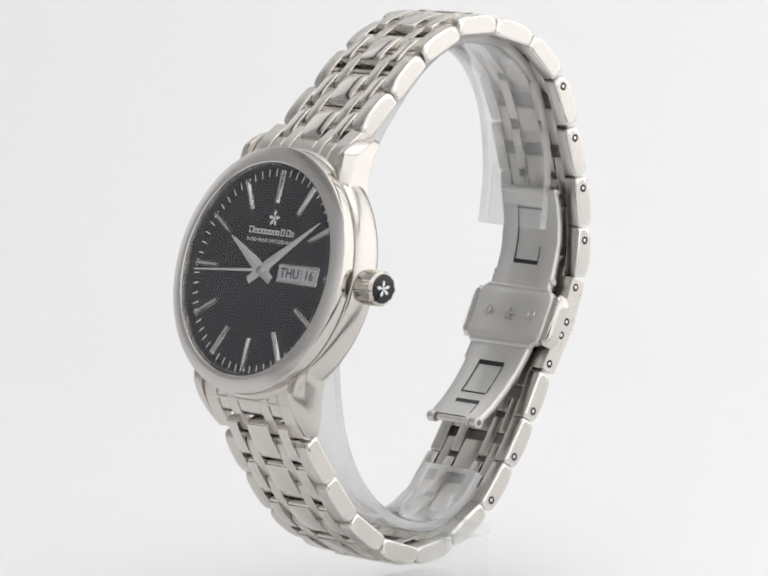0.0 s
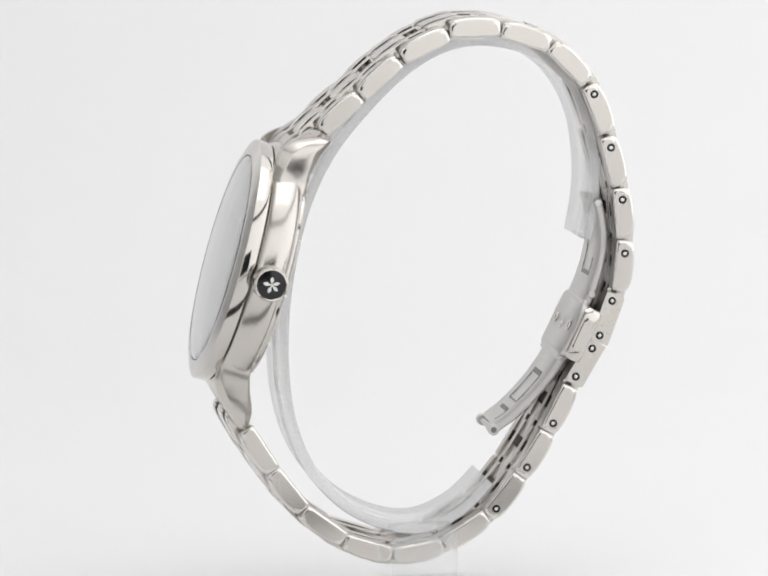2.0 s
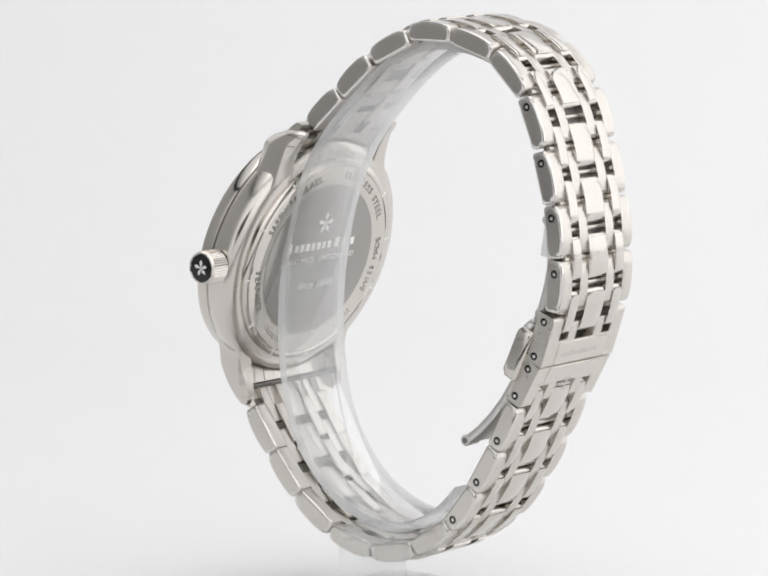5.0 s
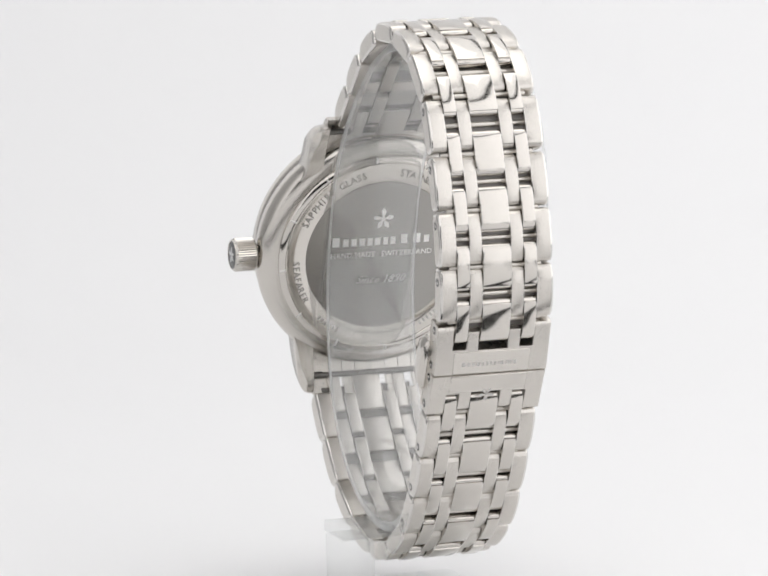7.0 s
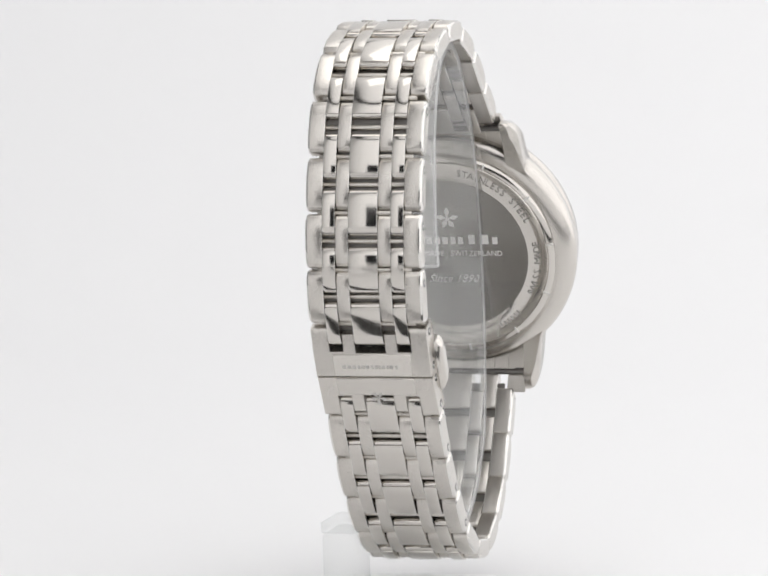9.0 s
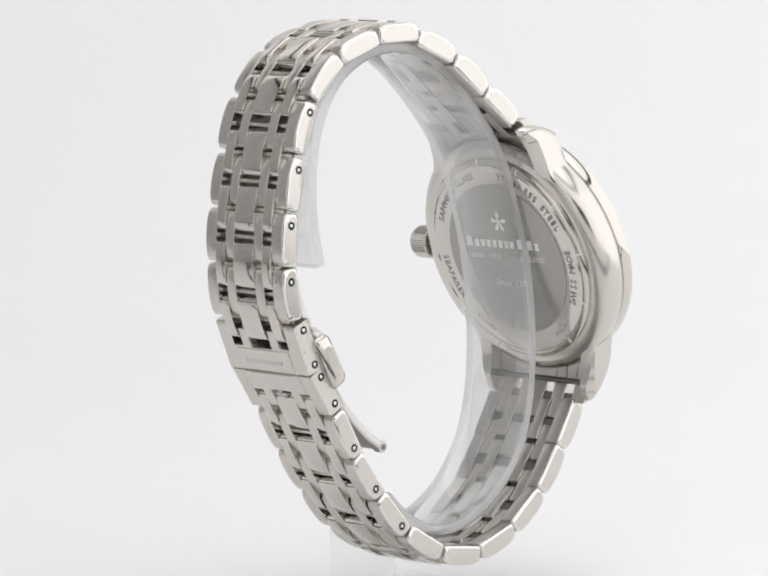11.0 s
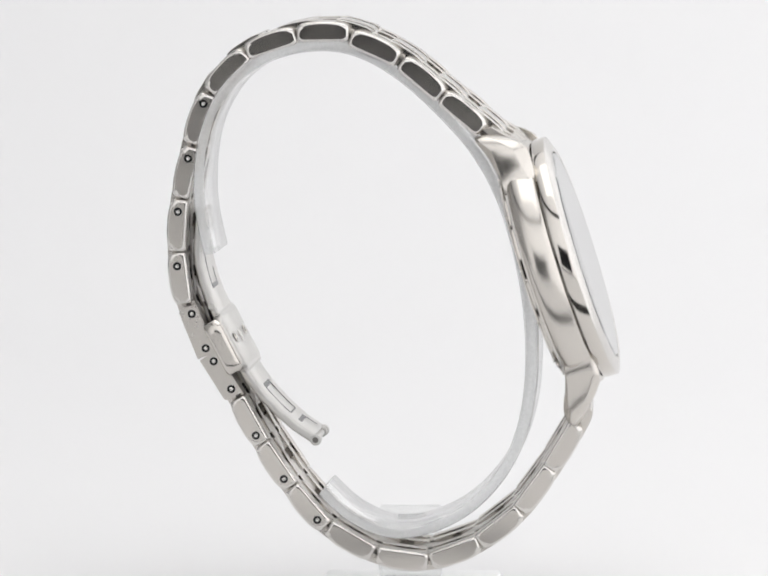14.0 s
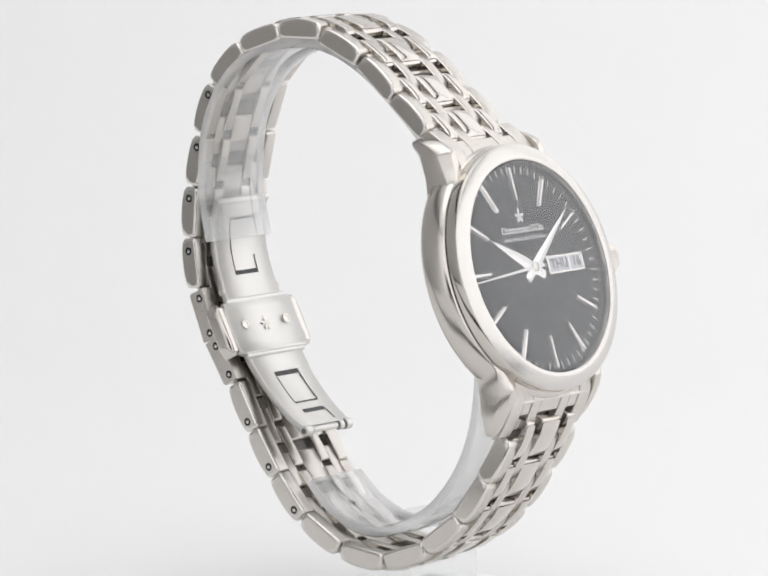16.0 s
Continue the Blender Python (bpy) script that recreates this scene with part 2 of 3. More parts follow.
# ---- the setting ----
def build_setting():
    bm = bmesh.new()
    # paper: flat under the watch, sweeping up behind it
    rows = []
    for k in range(25):
        if k < 8:
            y, z = -0.075 + k * 0.0419, 0.0
        elif k < 20:
            a = (k - 8) / 12 * math.pi / 2
            y, z = 0.26 + 0.28 * math.sin(a), 0.28 * (1 - math.cos(a))
        else:
            y, z = 0.54, 0.28 + (k - 19) * 0.13
        rows.append([bm.verts.new((x, y, z)) for x in (-0.56, -0.28, 0, 0.28, 0.56)])
    for a, b in zip(rows, rows[1:]):
        for k in range(4):
            bm.faces.new((a[k], a[k + 1], b[k + 1], b[k]))
    tagged(part("backdrop", bm, PAPER, smooth=80), "white seamless paper sweep under and behind the watch", "backdrop", kind="structure")
    # a second white sheet lies towards the opening, with a strip of bare table between
    bm = rounded_box(0.84, 0.395, 0.002, 0.0005, 1)
    bmesh.ops.translate(bm, vec=(0, -0.2955, 0.0), verts=bm.verts[:])
    tagged(part("front_paper", bm, PAPER), "flat white paper sheet on the dark table", "paper", kind="structure")
    # table under the paper
    tb = rounded_box(2.6, 2.6, 0.03, 0.004)
    bmesh.ops.translate(tb, vec=(0, 0, -0.0185), verts=tb.verts[:])
    tagged(part("floor", tb, DARK_CLOTH), "dark table top under the light tent", "table top", kind="structure")
    # tent wall, open towards the lens
    bm = bmesh.new()
    R, TOP, n = 0.60, 0.75, 72
    LO, HI, Z0, Z1 = -110.0, -77.0, 0.02, 0.235
    angles = sorted({round(-180 + 360 * k / n, 3) for k in range(n)} | {LO, HI})
    zs = [0.0, Z0, Z1, TOP]
    ring = [[bm.verts.new((R * math.cos(radians(a)), R * math.sin(radians(a)), z)) for z in zs] for a in angles]
    for i, a in enumerate(angles):
        j = (i + 1) % len(angles)
        mid = a + 0.5
        for k in range(3):
            if k == 1 and LO <= mid < HI:
                continue
            bm.faces.new((ring[i][k], ring[j][k], ring[j][k + 1], ring[i][k + 1]))
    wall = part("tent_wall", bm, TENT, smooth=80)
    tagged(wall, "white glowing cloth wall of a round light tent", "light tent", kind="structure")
    bm = bmesh.new()
    top = [bm.verts.new((R * math.cos(2 * math.pi * k / n), R * math.sin(2 * math.pi * k / n), TOP)) for k in range(n)]
    bm.faces.new(top)
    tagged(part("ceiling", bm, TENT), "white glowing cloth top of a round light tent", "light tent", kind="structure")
    # unseen panel glowing under the top, dark poles and hoop, added for steel reflections
    tent = new("added_tent_frame")
    tagged(tent, "added dark poles and hoop with a glowing panel for highlights", "light tent frame")
    b = rounded_box(0.54, 0.48, 0.012, 0.004, 1)
    bmesh.ops.translate(b, vec=(0.06, -0.02, TOP - 0.03), verts=b.verts[:])
    part("highlight_panel", b, ADDED_GLOW, tent, "added glowing white panel for highlights")
    for a in (38, 142):
        b = lathe([(0.007, 0.0), (0.007, TOP - 0.01)], 12)
        bmesh.ops.translate(b, vec=(0.585 * math.cos(radians(a)), 0.585 * math.sin(radians(a)), 0.0), verts=b.verts[:])
        part("pole", b, DARK_CLOTH, tent, "thin dark pole, added for the steel's reflections")
    b = lathe([(0.595, TOP - 0.06), (0.595, TOP - 0.015), (0.55, TOP - 0.015), (0.545, TOP - 0.02), (0.59, TOP - 0.02), (0.59, TOP - 0.06)], 72, True)
    part("hoop", b, DARK_CLOTH, tent, "dark hoop, added for the steel's reflections")


# ---- the watch ----
# dial frame: right to three o'clock, up to twelve, out of the dial
TILT = 16.9
CASE_AT = Vector((-28.17, -0.65, -4.1))
ct, st = math.cos(radians(TILT)), math.sin(radians(TILT))
CASE = Matrix(((0, st, -ct, CASE_AT.x), (-1, 0, 0, CASE_AT.y), (0, ct, st, CASE_AT.z), (0, 0, 0, 1)))

# side faces of the links: start and end of each, in the bracelet's plane (x back, z up)
LINKS = [
    ((-14.2, 18.3), (-8.5, 23.2)), ((-7.8, 23.8), (-1.6, 29.1)), ((-0.6, 29.9), (6.5, 33.2)),
    ((7.5, 34.1), (15.3, 34.1)), ((16.3, 33.7), (23.7, 31.3)), ((24.7, 30.6), (30.0, 25.2)),
    ((30.7, 24.0), (33.6, 16.4)), ((33.6, 15.1), (35.4, 7.7)), ((35.7, 6.4), (36.3, -1.1)),
    ((36.3, -2.6), (35.5, -9.6)), ((34.5, -11.1), (31.7, -18.4)), ((31.1, -19.2), (27.3, -25.4)),
    ((26.7, -26.5), (23.1, -33.2)), ((22.6, -34.2), (18.5, -40.4)), ((17.9, -41.4), (13.1, -47.1)),
    ((12.1, -47.9), (5.6, -51.8)), ((4.5, -52.4), (-3.3, -53.5)), ((-4.6, -53.1), (-11.4, -50.8)),
    ((-12.6, -49.9), (-18.4, -45.5)), ((-19.3, -44.3), (-23.6, -38.6)), ((-24.3, -37.4), (-28.0, -31.4)),
]
CLASP = (10, 11)


def side_shift(x):
    """The bracelet leans a little sideways towards the case."""
    return -0.35 * min(1.0, max(0.0, (14 - x) / 20))


def taper(k):
    """The bracelet widens a little over the last links before the case."""
    return 1 + 0.012 * max(0, 4 - k, k - 16)


def settle(m, k):
    """The lower front of the bracelet sits slightly askew: its far side stands forward."""
    turn = radians(2.9) * min(1.0, max(0.0, (k - 13.5) / 3))
    if turn:
        side = Matrix.Translation((0, -9, 0))
        m = side @ Matrix.Rotation(turn, 4, "Z") @ side.inverted() @ m
    return m


def on_chain(a, b):
    """Pose of a link from a to b: x along it, y across, z outwards."""
    a, b = Vector((a[0], 0, a[1])), Vector((b[0], 0, b[1]))
    d = (b - a).normalized()
    out = Vector((-d.z, 0, d.x))
    mid = (a + b) / 2
    y = Vector((0, 1, 0))
    xx = y.cross(out)
    m = Matrix((xx, y, out)).transposed().to_4x4()
    m.translation = Vector((mid.x, side_shift(mid.x), mid.z))
    return m, (b - a).length


def link_mesh(length, width, thick, edge, mats, name, inner=None, tuck=0.0, crown=3.2):
    """One link piece, crowned on its outer face, with rounded edges."""
    a, h = length / 2, thick / 2

    def prof(i):
        x, t, b = a - i, h - i * 0.9, -h + i
        ring = []
        sag, r, low = 0.65 + 0.2 * i, 0.6 + 1.2 * i, 0.45 + 0.75 * i
        for cx, cz, rx, a0, n in ((-x + low + tuck, b + low, low, 180, 3), (x - low - tuck, b + low, low, 270, 3), (x - r, t - sag - r + 0.12, r, 0, 3), (-x + r, t - sag - r + 0.12, r, 100, 3)):
            for k in range(n + 1):
                q = radians(a0 + (80 if n == 3 and a0 in (0, 100) else 90) * k / n)
                ring.append((cx + rx * math.cos(q), cz + rx * math.sin(q)))
            if a0 == 0:
                # arched outer face
                ring += [(x * f, t - 0.12 * f * f - (sag - 0.12) * abs(f) ** crown) for f in (0.86, 0.74, 0.58, 0.36, 0.12, -0.12, -0.36, -0.58, -0.74, -0.86)]
        return ring

    w = width / 2
    secs = []
    far = edge if inner is None else inner
    near_bend = [(edge * (1 - math.cos(radians(q))), edge * (1 - math.sin(radians(q)))) for q in (0, 18, 42, 66, 90)]
    far_bend = [(far * (1 - math.cos(radians(q))), far * (1 - math.sin(radians(q)))) for q in ((90, 66, 42, 18, 0) if far > 0.2 else (90, 30, 0))]
    for y, i in [(-w + a, b) for a, b in (near_bend if edge > 0.2 else near_bend[::2])] + [(w - a, b) for a, b in far_bend]:
        secs.append([(x, y, z) for x, z in prof(i)])
    bm = loft(secs, True, 1)
    bm.faces.ensure_lookup_table()
    for fc in bm.faces:
        y = fc.calc_center_median().y
        if y < -w + edge or y > w - far:
            fc.material_index = 2 if len(fc.verts) > 4 else 1
        elif fc.calc_center_median().z < -h + 0.3:
            fc.material_index = 3
    shape(bm)
    bmesh.ops.recalc_face_normals(bm, faces=bm.faces[:])
    for fc in bm.faces:
        fc.smooth = len(fc.verts) == 4
    for e in bm.edges:
        if len(e.link_faces) == 2:
            e.smooth = e.calc_face_angle(0) < radians(34)
    me = bpy.data.meshes.new(name)
    bm.to_mesh(me)
    bm.free()
    for m in mats:
        me.materials.append(m)
    return me


# columns across the bracelet: centre, width
OUTER_Y, OUTER_W = 8.09, 2.78
STRIP_Y, STRIP_W = 5.62, 2.08
THIN_Y, THIN_W = 3.46, 2.1
MID_W = 4.74
THICK = 3.3


def build_bracelet(watch):
    outer = link_mesh(8.5, OUTER_W, THICK, 0.42, (BRUSHED, BEVEL, SIDE_STEEL, INSIDE_STEEL), "outer_link", 0.09)
    thin = link_mesh(8.15, THIN_W, THICK - 0.1, 0.09, (BRUSHED, BEVEL, SIDE_STEEL, INSIDE_STEEL), "inner_link", None, 0.3, 3.0)
    strip = link_mesh(7.3, STRIP_W, THICK - 0.2, 0.09, (LINK_STEEL, BEVEL, SIDE_STEEL, INSIDE_STEEL), "strip_link", None, 0.3, 5.0)
    middle = link_mesh(7.3, MID_W, THICK - 0.2, 0.1, (LINK_STEEL, BEVEL, SIDE_STEEL, INSIDE_STEEL), "centre_link", None, 0.3, 5.0)
    # dark plates laid in the gaps between links, standing in for their shade
    gap_bm = rounded_box(3.2, 15.4, 0.5, 0.1, 1)
    shape(gap_bm)
    gap_plate = bpy.data.meshes.new("gap_shade")
    gap_bm.to_mesh(gap_plate)
    gap_bm.free()
    gap_plate.materials.append(SHADOW_STEEL)
    pin_bm = rod(0.42, 15.4, 12, 0.1)
    shape(pin_bm)
    for fc in pin_bm.faces:
        fc.smooth = len(fc.verts) == 4
    pin = bpy.data.meshes.new("hinge_bar")
    pin_bm.to_mesh(pin)
    pin_bm.free()
    pin.materials.append(BRUSHED)
    # black ring round each head paints the shade in its pin hole
    hole_bm = lathe([(0, 0.08), (0.24, 0.06), (0.3, 0.02), (0.66, 0.02), (0.7, 0.0)], 14)
    bmesh.ops.rotate(hole_bm, matrix=Matrix.Rotation(radians(90), 3, "X"), verts=hole_bm.verts[:])
    shape(hole_bm)
    hole = bpy.data.meshes.new("pin_head")
    for fc in hole_bm.faces:
        c = fc.calc_center_median()
        fc.material_index = 0 if math.hypot(c.x, c.z) > 0.00027 else 1
    hole_bm.to_mesh(hole)
    hole_bm.free()
    hole.materials.append(ENAMEL_SHADE)
    hole.materials.append(BEVEL)

    def put(name, me, m, y, k, turn=Matrix()):
        lift = 0.22 if name in ("strip_link", "centre_link") else 0.08
        o = settle(m, k) @ Matrix.Translation((0, y * taper(k), lift)) @ Matrix.Diagonal((1, taper(k), 1, 1)) @ turn
        o.translation *= MM
        return share(name, me, watch, o)

    poses = [on_chain(a, b) for a, b in LINKS]
    for k, (m, n) in enumerate(poses):
        if k in CLASP:
            continue
        for s in (-1, 1):
            turn = Matrix.Rotation(math.pi, 4, "Z") if s > 0 else Matrix()
            link = put("outer_link", outer, m, s * OUTER_Y, k, turn)
            put("inner_link", thin, m, s * THIN_Y, k)
            # pin heads on the adjustable links
            if 6 <= k <= 14:
                x = (-n / 2 + 1.45) if k < 10 else (n / 2 - 1.2)
                share("pin_head", hole, link, Matrix.Translation((-s * x * MM, -OUTER_W / 2 * MM, -0.0001)))
    # pieces half a pitch on, across each joint
    for k in range(len(LINKS) - 1):
        (ma, na), (mb, nb) = poses[k], poses[k + 1]
        pa, pb = ma.translation.copy(), mb.translation.copy()
        if k in (10,):
            continue
        ja, jb = Vector((LINKS[k][1][0], 0, LINKS[k][1][1])), Vector((LINKS[k + 1][0][0], 0, LINKS[k + 1][0][1]))
        joint = (ja + jb) / 2
        d = (pb - pa).normalized()
        m, _ = on_chain((joint.x - d.x, joint.z - d.z), (joint.x + d.x, joint.z + d.z))
        for s in (-1, 1):
            put("strip_link", strip, m, s * STRIP_Y, k + 0.5)
        put("centre_link", middle, m, 0, k + 0.5)
        put("hinge_bar", pin, m @ Matrix.Translation((0, 0, 0.35)), 0, k + 0.5)
        put("gap_shade", gap_plate, m @ Matrix.Translation((0, 0, -0.25)), 0, k + 0.5)
    for k, nxt in ((-0.5, LINKS[0]), (20.5, LINKS[-1][::-1])):
        a, b = Vector((nxt[0][0], 0, nxt[0][1])), Vector((nxt[1][0], 0, nxt[1][1]))
        d = (b - a).normalized()
        tan = CASE.to_3x3() @ (Vector((0, 0.84, -0.54)) if k < 0 else Vector((0, -0.74, -0.67)))
        d2 = (d + Vector((tan.x, 0, tan.z)).normalized()).normalized()
        j = a - d * 0.4
        p0, p1 = (j.x - d2.x, j.z - d2.z), (j.x + d2.x, j.z + d2.z)
        m, _ = on_chain(p0, p1) if k < 0 else on_chain(p1, p0)
        for s in (-1, 1):
            put("strip_link", strip, m, s * STRIP_Y, k)
        put("centre_link", middle, m, 0, k)
        put("hinge_bar", pin, m @ Matrix.Translation((0, 0, 0.35)), 0, k)
        put("gap_shade", gap_plate, m @ Matrix.Translation((0, 0, -0.25)), 0, k)
    for k, (m, n) in enumerate(poses):
        if k not in CLASP:
            put("hinge_bar", pin, m @ Matrix.Translation((0, 0, 0.35)), 0, k)
            put("gap_shade", gap_plate, m @ Matrix.Translation((0, 0, -0.25)), 0, k)


def build_case(watch):
    # middle of the case with a stepped shoulder
    bm = lathe([(0, -6.2), (18.6, -6.2), (19.4, -6.05), (20.3, -5.75), (20.95, -5.2), (21.3, -4.4), (21.25, -3.2), (21.0, -1.8), (20.72, -1.05),
                (20.4, -0.76), (20.05, -0.68), (19.4, -0.66), (19.4, 0.0), (0, 0.0)], 144)
    part("case_middle", shape(bm, CASE), SATIN, watch, "polished steel case middle")
    bm = lathe([(17.3, 0.02), (19.7, 0.02), (19.7, -0.5), (20.2, -0.52), (20.4, -0.4), (20.48, -0.1), (20.46, 1.52), (20.38, 1.68), (20.2, 1.8), (18.45, 2.4), (18.2, 2.46), (17.85, 2.44), (17.65, 2.3), (17.55, 1.9), (17.5, 0.6)], 144, True)
    for fc in bm.faces:
        c = fc.calc_center_median()
        fc.material_index = 1 if c.z < 1.6 and c.to_2d().length > 20 else 0
    part("bezel", shape(bm, CASE), [BEZEL_STEEL, POLISHED], watch, "smooth rounded satin steel bezel", 28)
    bm = lathe([(0, 2.9), (5, 2.87), (9, 2.8), (13, 2.7), (16.4, 2.56), (17.2, 2.48), (17.45, 2.28), (17.45, 1.6), (16.4, 1.6), (8, 1.6), (0, 1.6)], 96)
    cr = part("crystal", shape(bm, CASE), GLASS, watch, "clear slightly domed watch glass")
    cr.visible_shadow = False
    # dial and its rim
    bm = lathe([(0, 0.1), (17.2, 0.1), (17.2, 0.35), (0, 0.35)], 120)
    dial = part("dial", shape(bm, CASE), DIAL, watch, "blue-black dial")
    bm = lathe([(17.3, 0.3), (17.49, 0.3), (17.49, 1.3), (17.38, 1.3), (17.15, 0.36)], 120, True)
    part("dial_ring", shape(bm, CASE), DIAL, watch, "dark inner ring")
    Z = 0.35
    for h in range(12):
        if h == 3:
            r0, r1 = 15.2, 16.75
        else:
            r0, r1 = 11.3, 16.75
        a = CASE @ Matrix.Rotation(radians(-30 * h), 4, "Z")
        w0, w1 = 0.42, 0.58
        top = [(-w1 * 0.4, r1, Z + 0.42), (w1 * 0.4, r1, Z + 0.42), (w0 * 0.4, r0, Z + 0.42), (-w0 * 0.4, r0, Z + 0.42)]
        bot = [(-w1, r1 + 0.1, Z), (w1, r1 + 0.1, Z), (w0, r0 - 0.1, Z), (-w0, r0 - 0.1, Z)]
        part("hour_index", shape(loft([bot, top]), a), BEVEL, dial, "faceted steel hour marker", 20)
        if h != 3:
            b = rounded_box(1.15, 0.42, 0.16, 0.05, 1)
            bmesh.ops.translate(b, vec=(0, 16.5, Z + 0.1), verts=b.verts[:])
            part("lume_pip", shape(b, a), LUME, dial, "cream luminous pip")
    for k in range(60):
        if k % 5 == 0:
            continue
        b = plate([(-0.1, 15.75), (0.1, 15.75), (0.1, 17.0), (-0.1, 17.0)], 0.03)
        bmesh.ops.translate(b, vec=(0, 0, Z), verts=b.verts[:])
        part("minute_mark", shape(b, CASE @ Matrix.Rotation(radians(-6 * k), 4, "Z")), WHITE_PRINT, dial)
    up = Matrix.Translation((0, 0, Z))
    part("emblem", shape(emblem(2.5), CASE @ Matrix.Translation((0, 8.75, Z))), WHITE_PRINT, dial, "white five-petal emblem")
    # maker's name as plain shapes of its width
    name_shapes((1.35, 1.0, 1.0, 1.0, 0.9, 1.0, 0.9, 0.9, None, 1.2, None, 1.2, 0.9), 0.25, -5.5, 6.0, 0.8, 1.1, 0.78, 0.17, CASE @ up, WHITE_PRINT, dial)
    words("HAND MADE SWITZERLAND", 0.88, CASE @ Matrix.Translation((0, 4.95, Z + 0.03)), WHITE_PRINT, "dial_lettering", dial, 0.01)
    # day and date window
    fr = rounded_box(9.9, 3.2, 0.5, 0.12, 1)
    bmesh.ops.translate(fr, vec=(8.85, 0, Z + 0.15), verts=fr.verts[:])
    win = part("date_frame", shape(fr, CASE), POLISHED, dial, "steel frame of the day and date window")
    for x0, x1, s in ((4.35, 9.6, "THU"), (10.0, 13.35, "16")):
        b = rounded_box(x1 - x0, 2.3, 0.1, 0.03, 1)
        bmesh.ops.translate(b, vec=((x0 + x1) / 2, 0, Z + 0.38), verts=b.verts[:])
        part("date_disc", shape(b, CASE), DATE_WHITE, dial, "white printed disc")
        words(s, 2.3, CASE @ Matrix.Translation(((x0 + x1) / 2, 0, Z + 0.45)), BLACK_PRINT, "date_lettering", dial, 0.01, bold=0.03)

    # hands
    def hand(name, angle, pts, z, th=0.16):
        bm = bmesh.new()
        left = [bm.verts.new((-w, y, z)) for y, w in pts]
        right = [bm.verts.new((w, y, z)) for y, w in pts]
        mid = [bm.verts.new((0, y, z + th)) for y, w in pts]
        low = [bm.verts.new((0, y, z - 0.06)) for y, w in pts]
        for k in range(len(pts) - 1):
            for a, b in ((left, mid), (mid, right), (right, low), (low, left)):
                bm.faces.new((a[k], a[k + 1], b[k + 1], b[k]))
        for e in (0, -1):
            bm.faces.new((left[e], mid[e], right[e], low[e]))
        part(name, shape(bm, CASE @ Matrix.Rotation(radians(-angle), 4, "Z")), ETCHED, watch, "bright tapered steel " + name.replace("_", " "), 15)

    hand("hour_hand", -60.5, [(-3.0, 0.75), (0, 0.95), (2.0, 1.05), (9.4, 0.28), (10.4, 0.04)], 0.75)
    hand("minute_hand", 53.7, [(-3.2, 0.7), (0, 0.85), (2.0, 0.9), (13.2, 0.22), (14.9, 0.04)], 0.98)
    hand("second_hand", -94.2, [(-2.4, 0.3), (0, 0.26), (16.2, 0.12)], 1.18, 0.08)
    bm = lathe([(0, 0.4), (0.75, 0.4), (0.75, 1.25), (0.55, 1.36), (0, 1.4)], 24)
    part("hand_hub", shape(bm, CASE), POLISHED, watch)

    # crown, fluted, with a black cap
    n = 44
    secs = []
    for z, r in ((20.9, 1.5), (21.5, 1.5), (21.55, 2.55), (21.8, 2.85), (24.95, 2.85), (25.3, 2.6)):
        ring = []
        for k in range(n * 2):
            a = math.pi * k / n
            q = r * (0.955 if k % 2 and 2.6 < r else 1.0)
            ring.append((z, q * math.cos(a), -3.1 + q * math.sin(a)))
        secs.append(ring)
    # local: x to three o'clock, y up, z out
    crown = part("crown", shape(loft(secs), CASE), POLISHED, watch, "fluted polished steel crown", 25)
    turn = CASE @ Matrix.Translation((25.3, 0, -3.1)) @ Matrix.Rotation(radians(90), 4, "Y") @ Matrix.Rotation(radians(90), 4, "Z")
    bm = lathe([(2.6, -0.1), (2.6, 0.1), (2.45, 0.16), (2.35, 0.06), (2.35, -0.1)], 40, True)
    part("crown_rim", shape(bm, turn), POLISHED, crown)
    bm = lathe([(0, 0.16), (1.6, 0.13), (2.35, 0.04), (2.35, -0.1), (0, -0.1)], 40)
    part("crown_cap", shape(bm, turn), ENAMEL_SHADE, crown, "black enamel crown cap")
    part("crown_emblem", shape(emblem(2.6, 0.04), turn @ Matrix.Translation((0, 0, 0.15))), WHITE_PRINT, crown, "white five-petal emblem")
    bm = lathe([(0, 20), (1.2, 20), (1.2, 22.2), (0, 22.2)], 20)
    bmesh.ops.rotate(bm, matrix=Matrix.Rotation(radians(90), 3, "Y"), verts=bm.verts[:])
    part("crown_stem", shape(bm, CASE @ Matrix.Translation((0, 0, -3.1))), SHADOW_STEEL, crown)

    # case back
    bm = lathe([(17.9, -6.1), (18.1, -6.2), (18.1, -6.6), (17.7, -7.0), (17.1, -7.1), (16.95, -6.96), (16.8, -7.1), (13.7, -7.2), (13.5, -7.05), (0, -7.05), (0, -6.1)], 120)
    back = part("case_back", shape(bm, CASE), POLISHED, watch, "polished steel screw-down case back")
    bm = lathe([(0, -7.1), (13.42, -7.1), (13.42, -6.8), (0, -6.8)], 96)
    part("back_disc", shape(bm, CASE), BACK_DISC, back, "dark brushed disc in the case back")
    rear = CASE @ Matrix.Translation((0, 0, -7.11)) @ Matrix.Rotation(math.pi, 4, "Y")
    part("back_emblem", shape(emblem(3.6, 0.03), rear @ Matrix.Translation((0, 6.7, 0))), ETCHED, back, "engraved five-petal emblem")
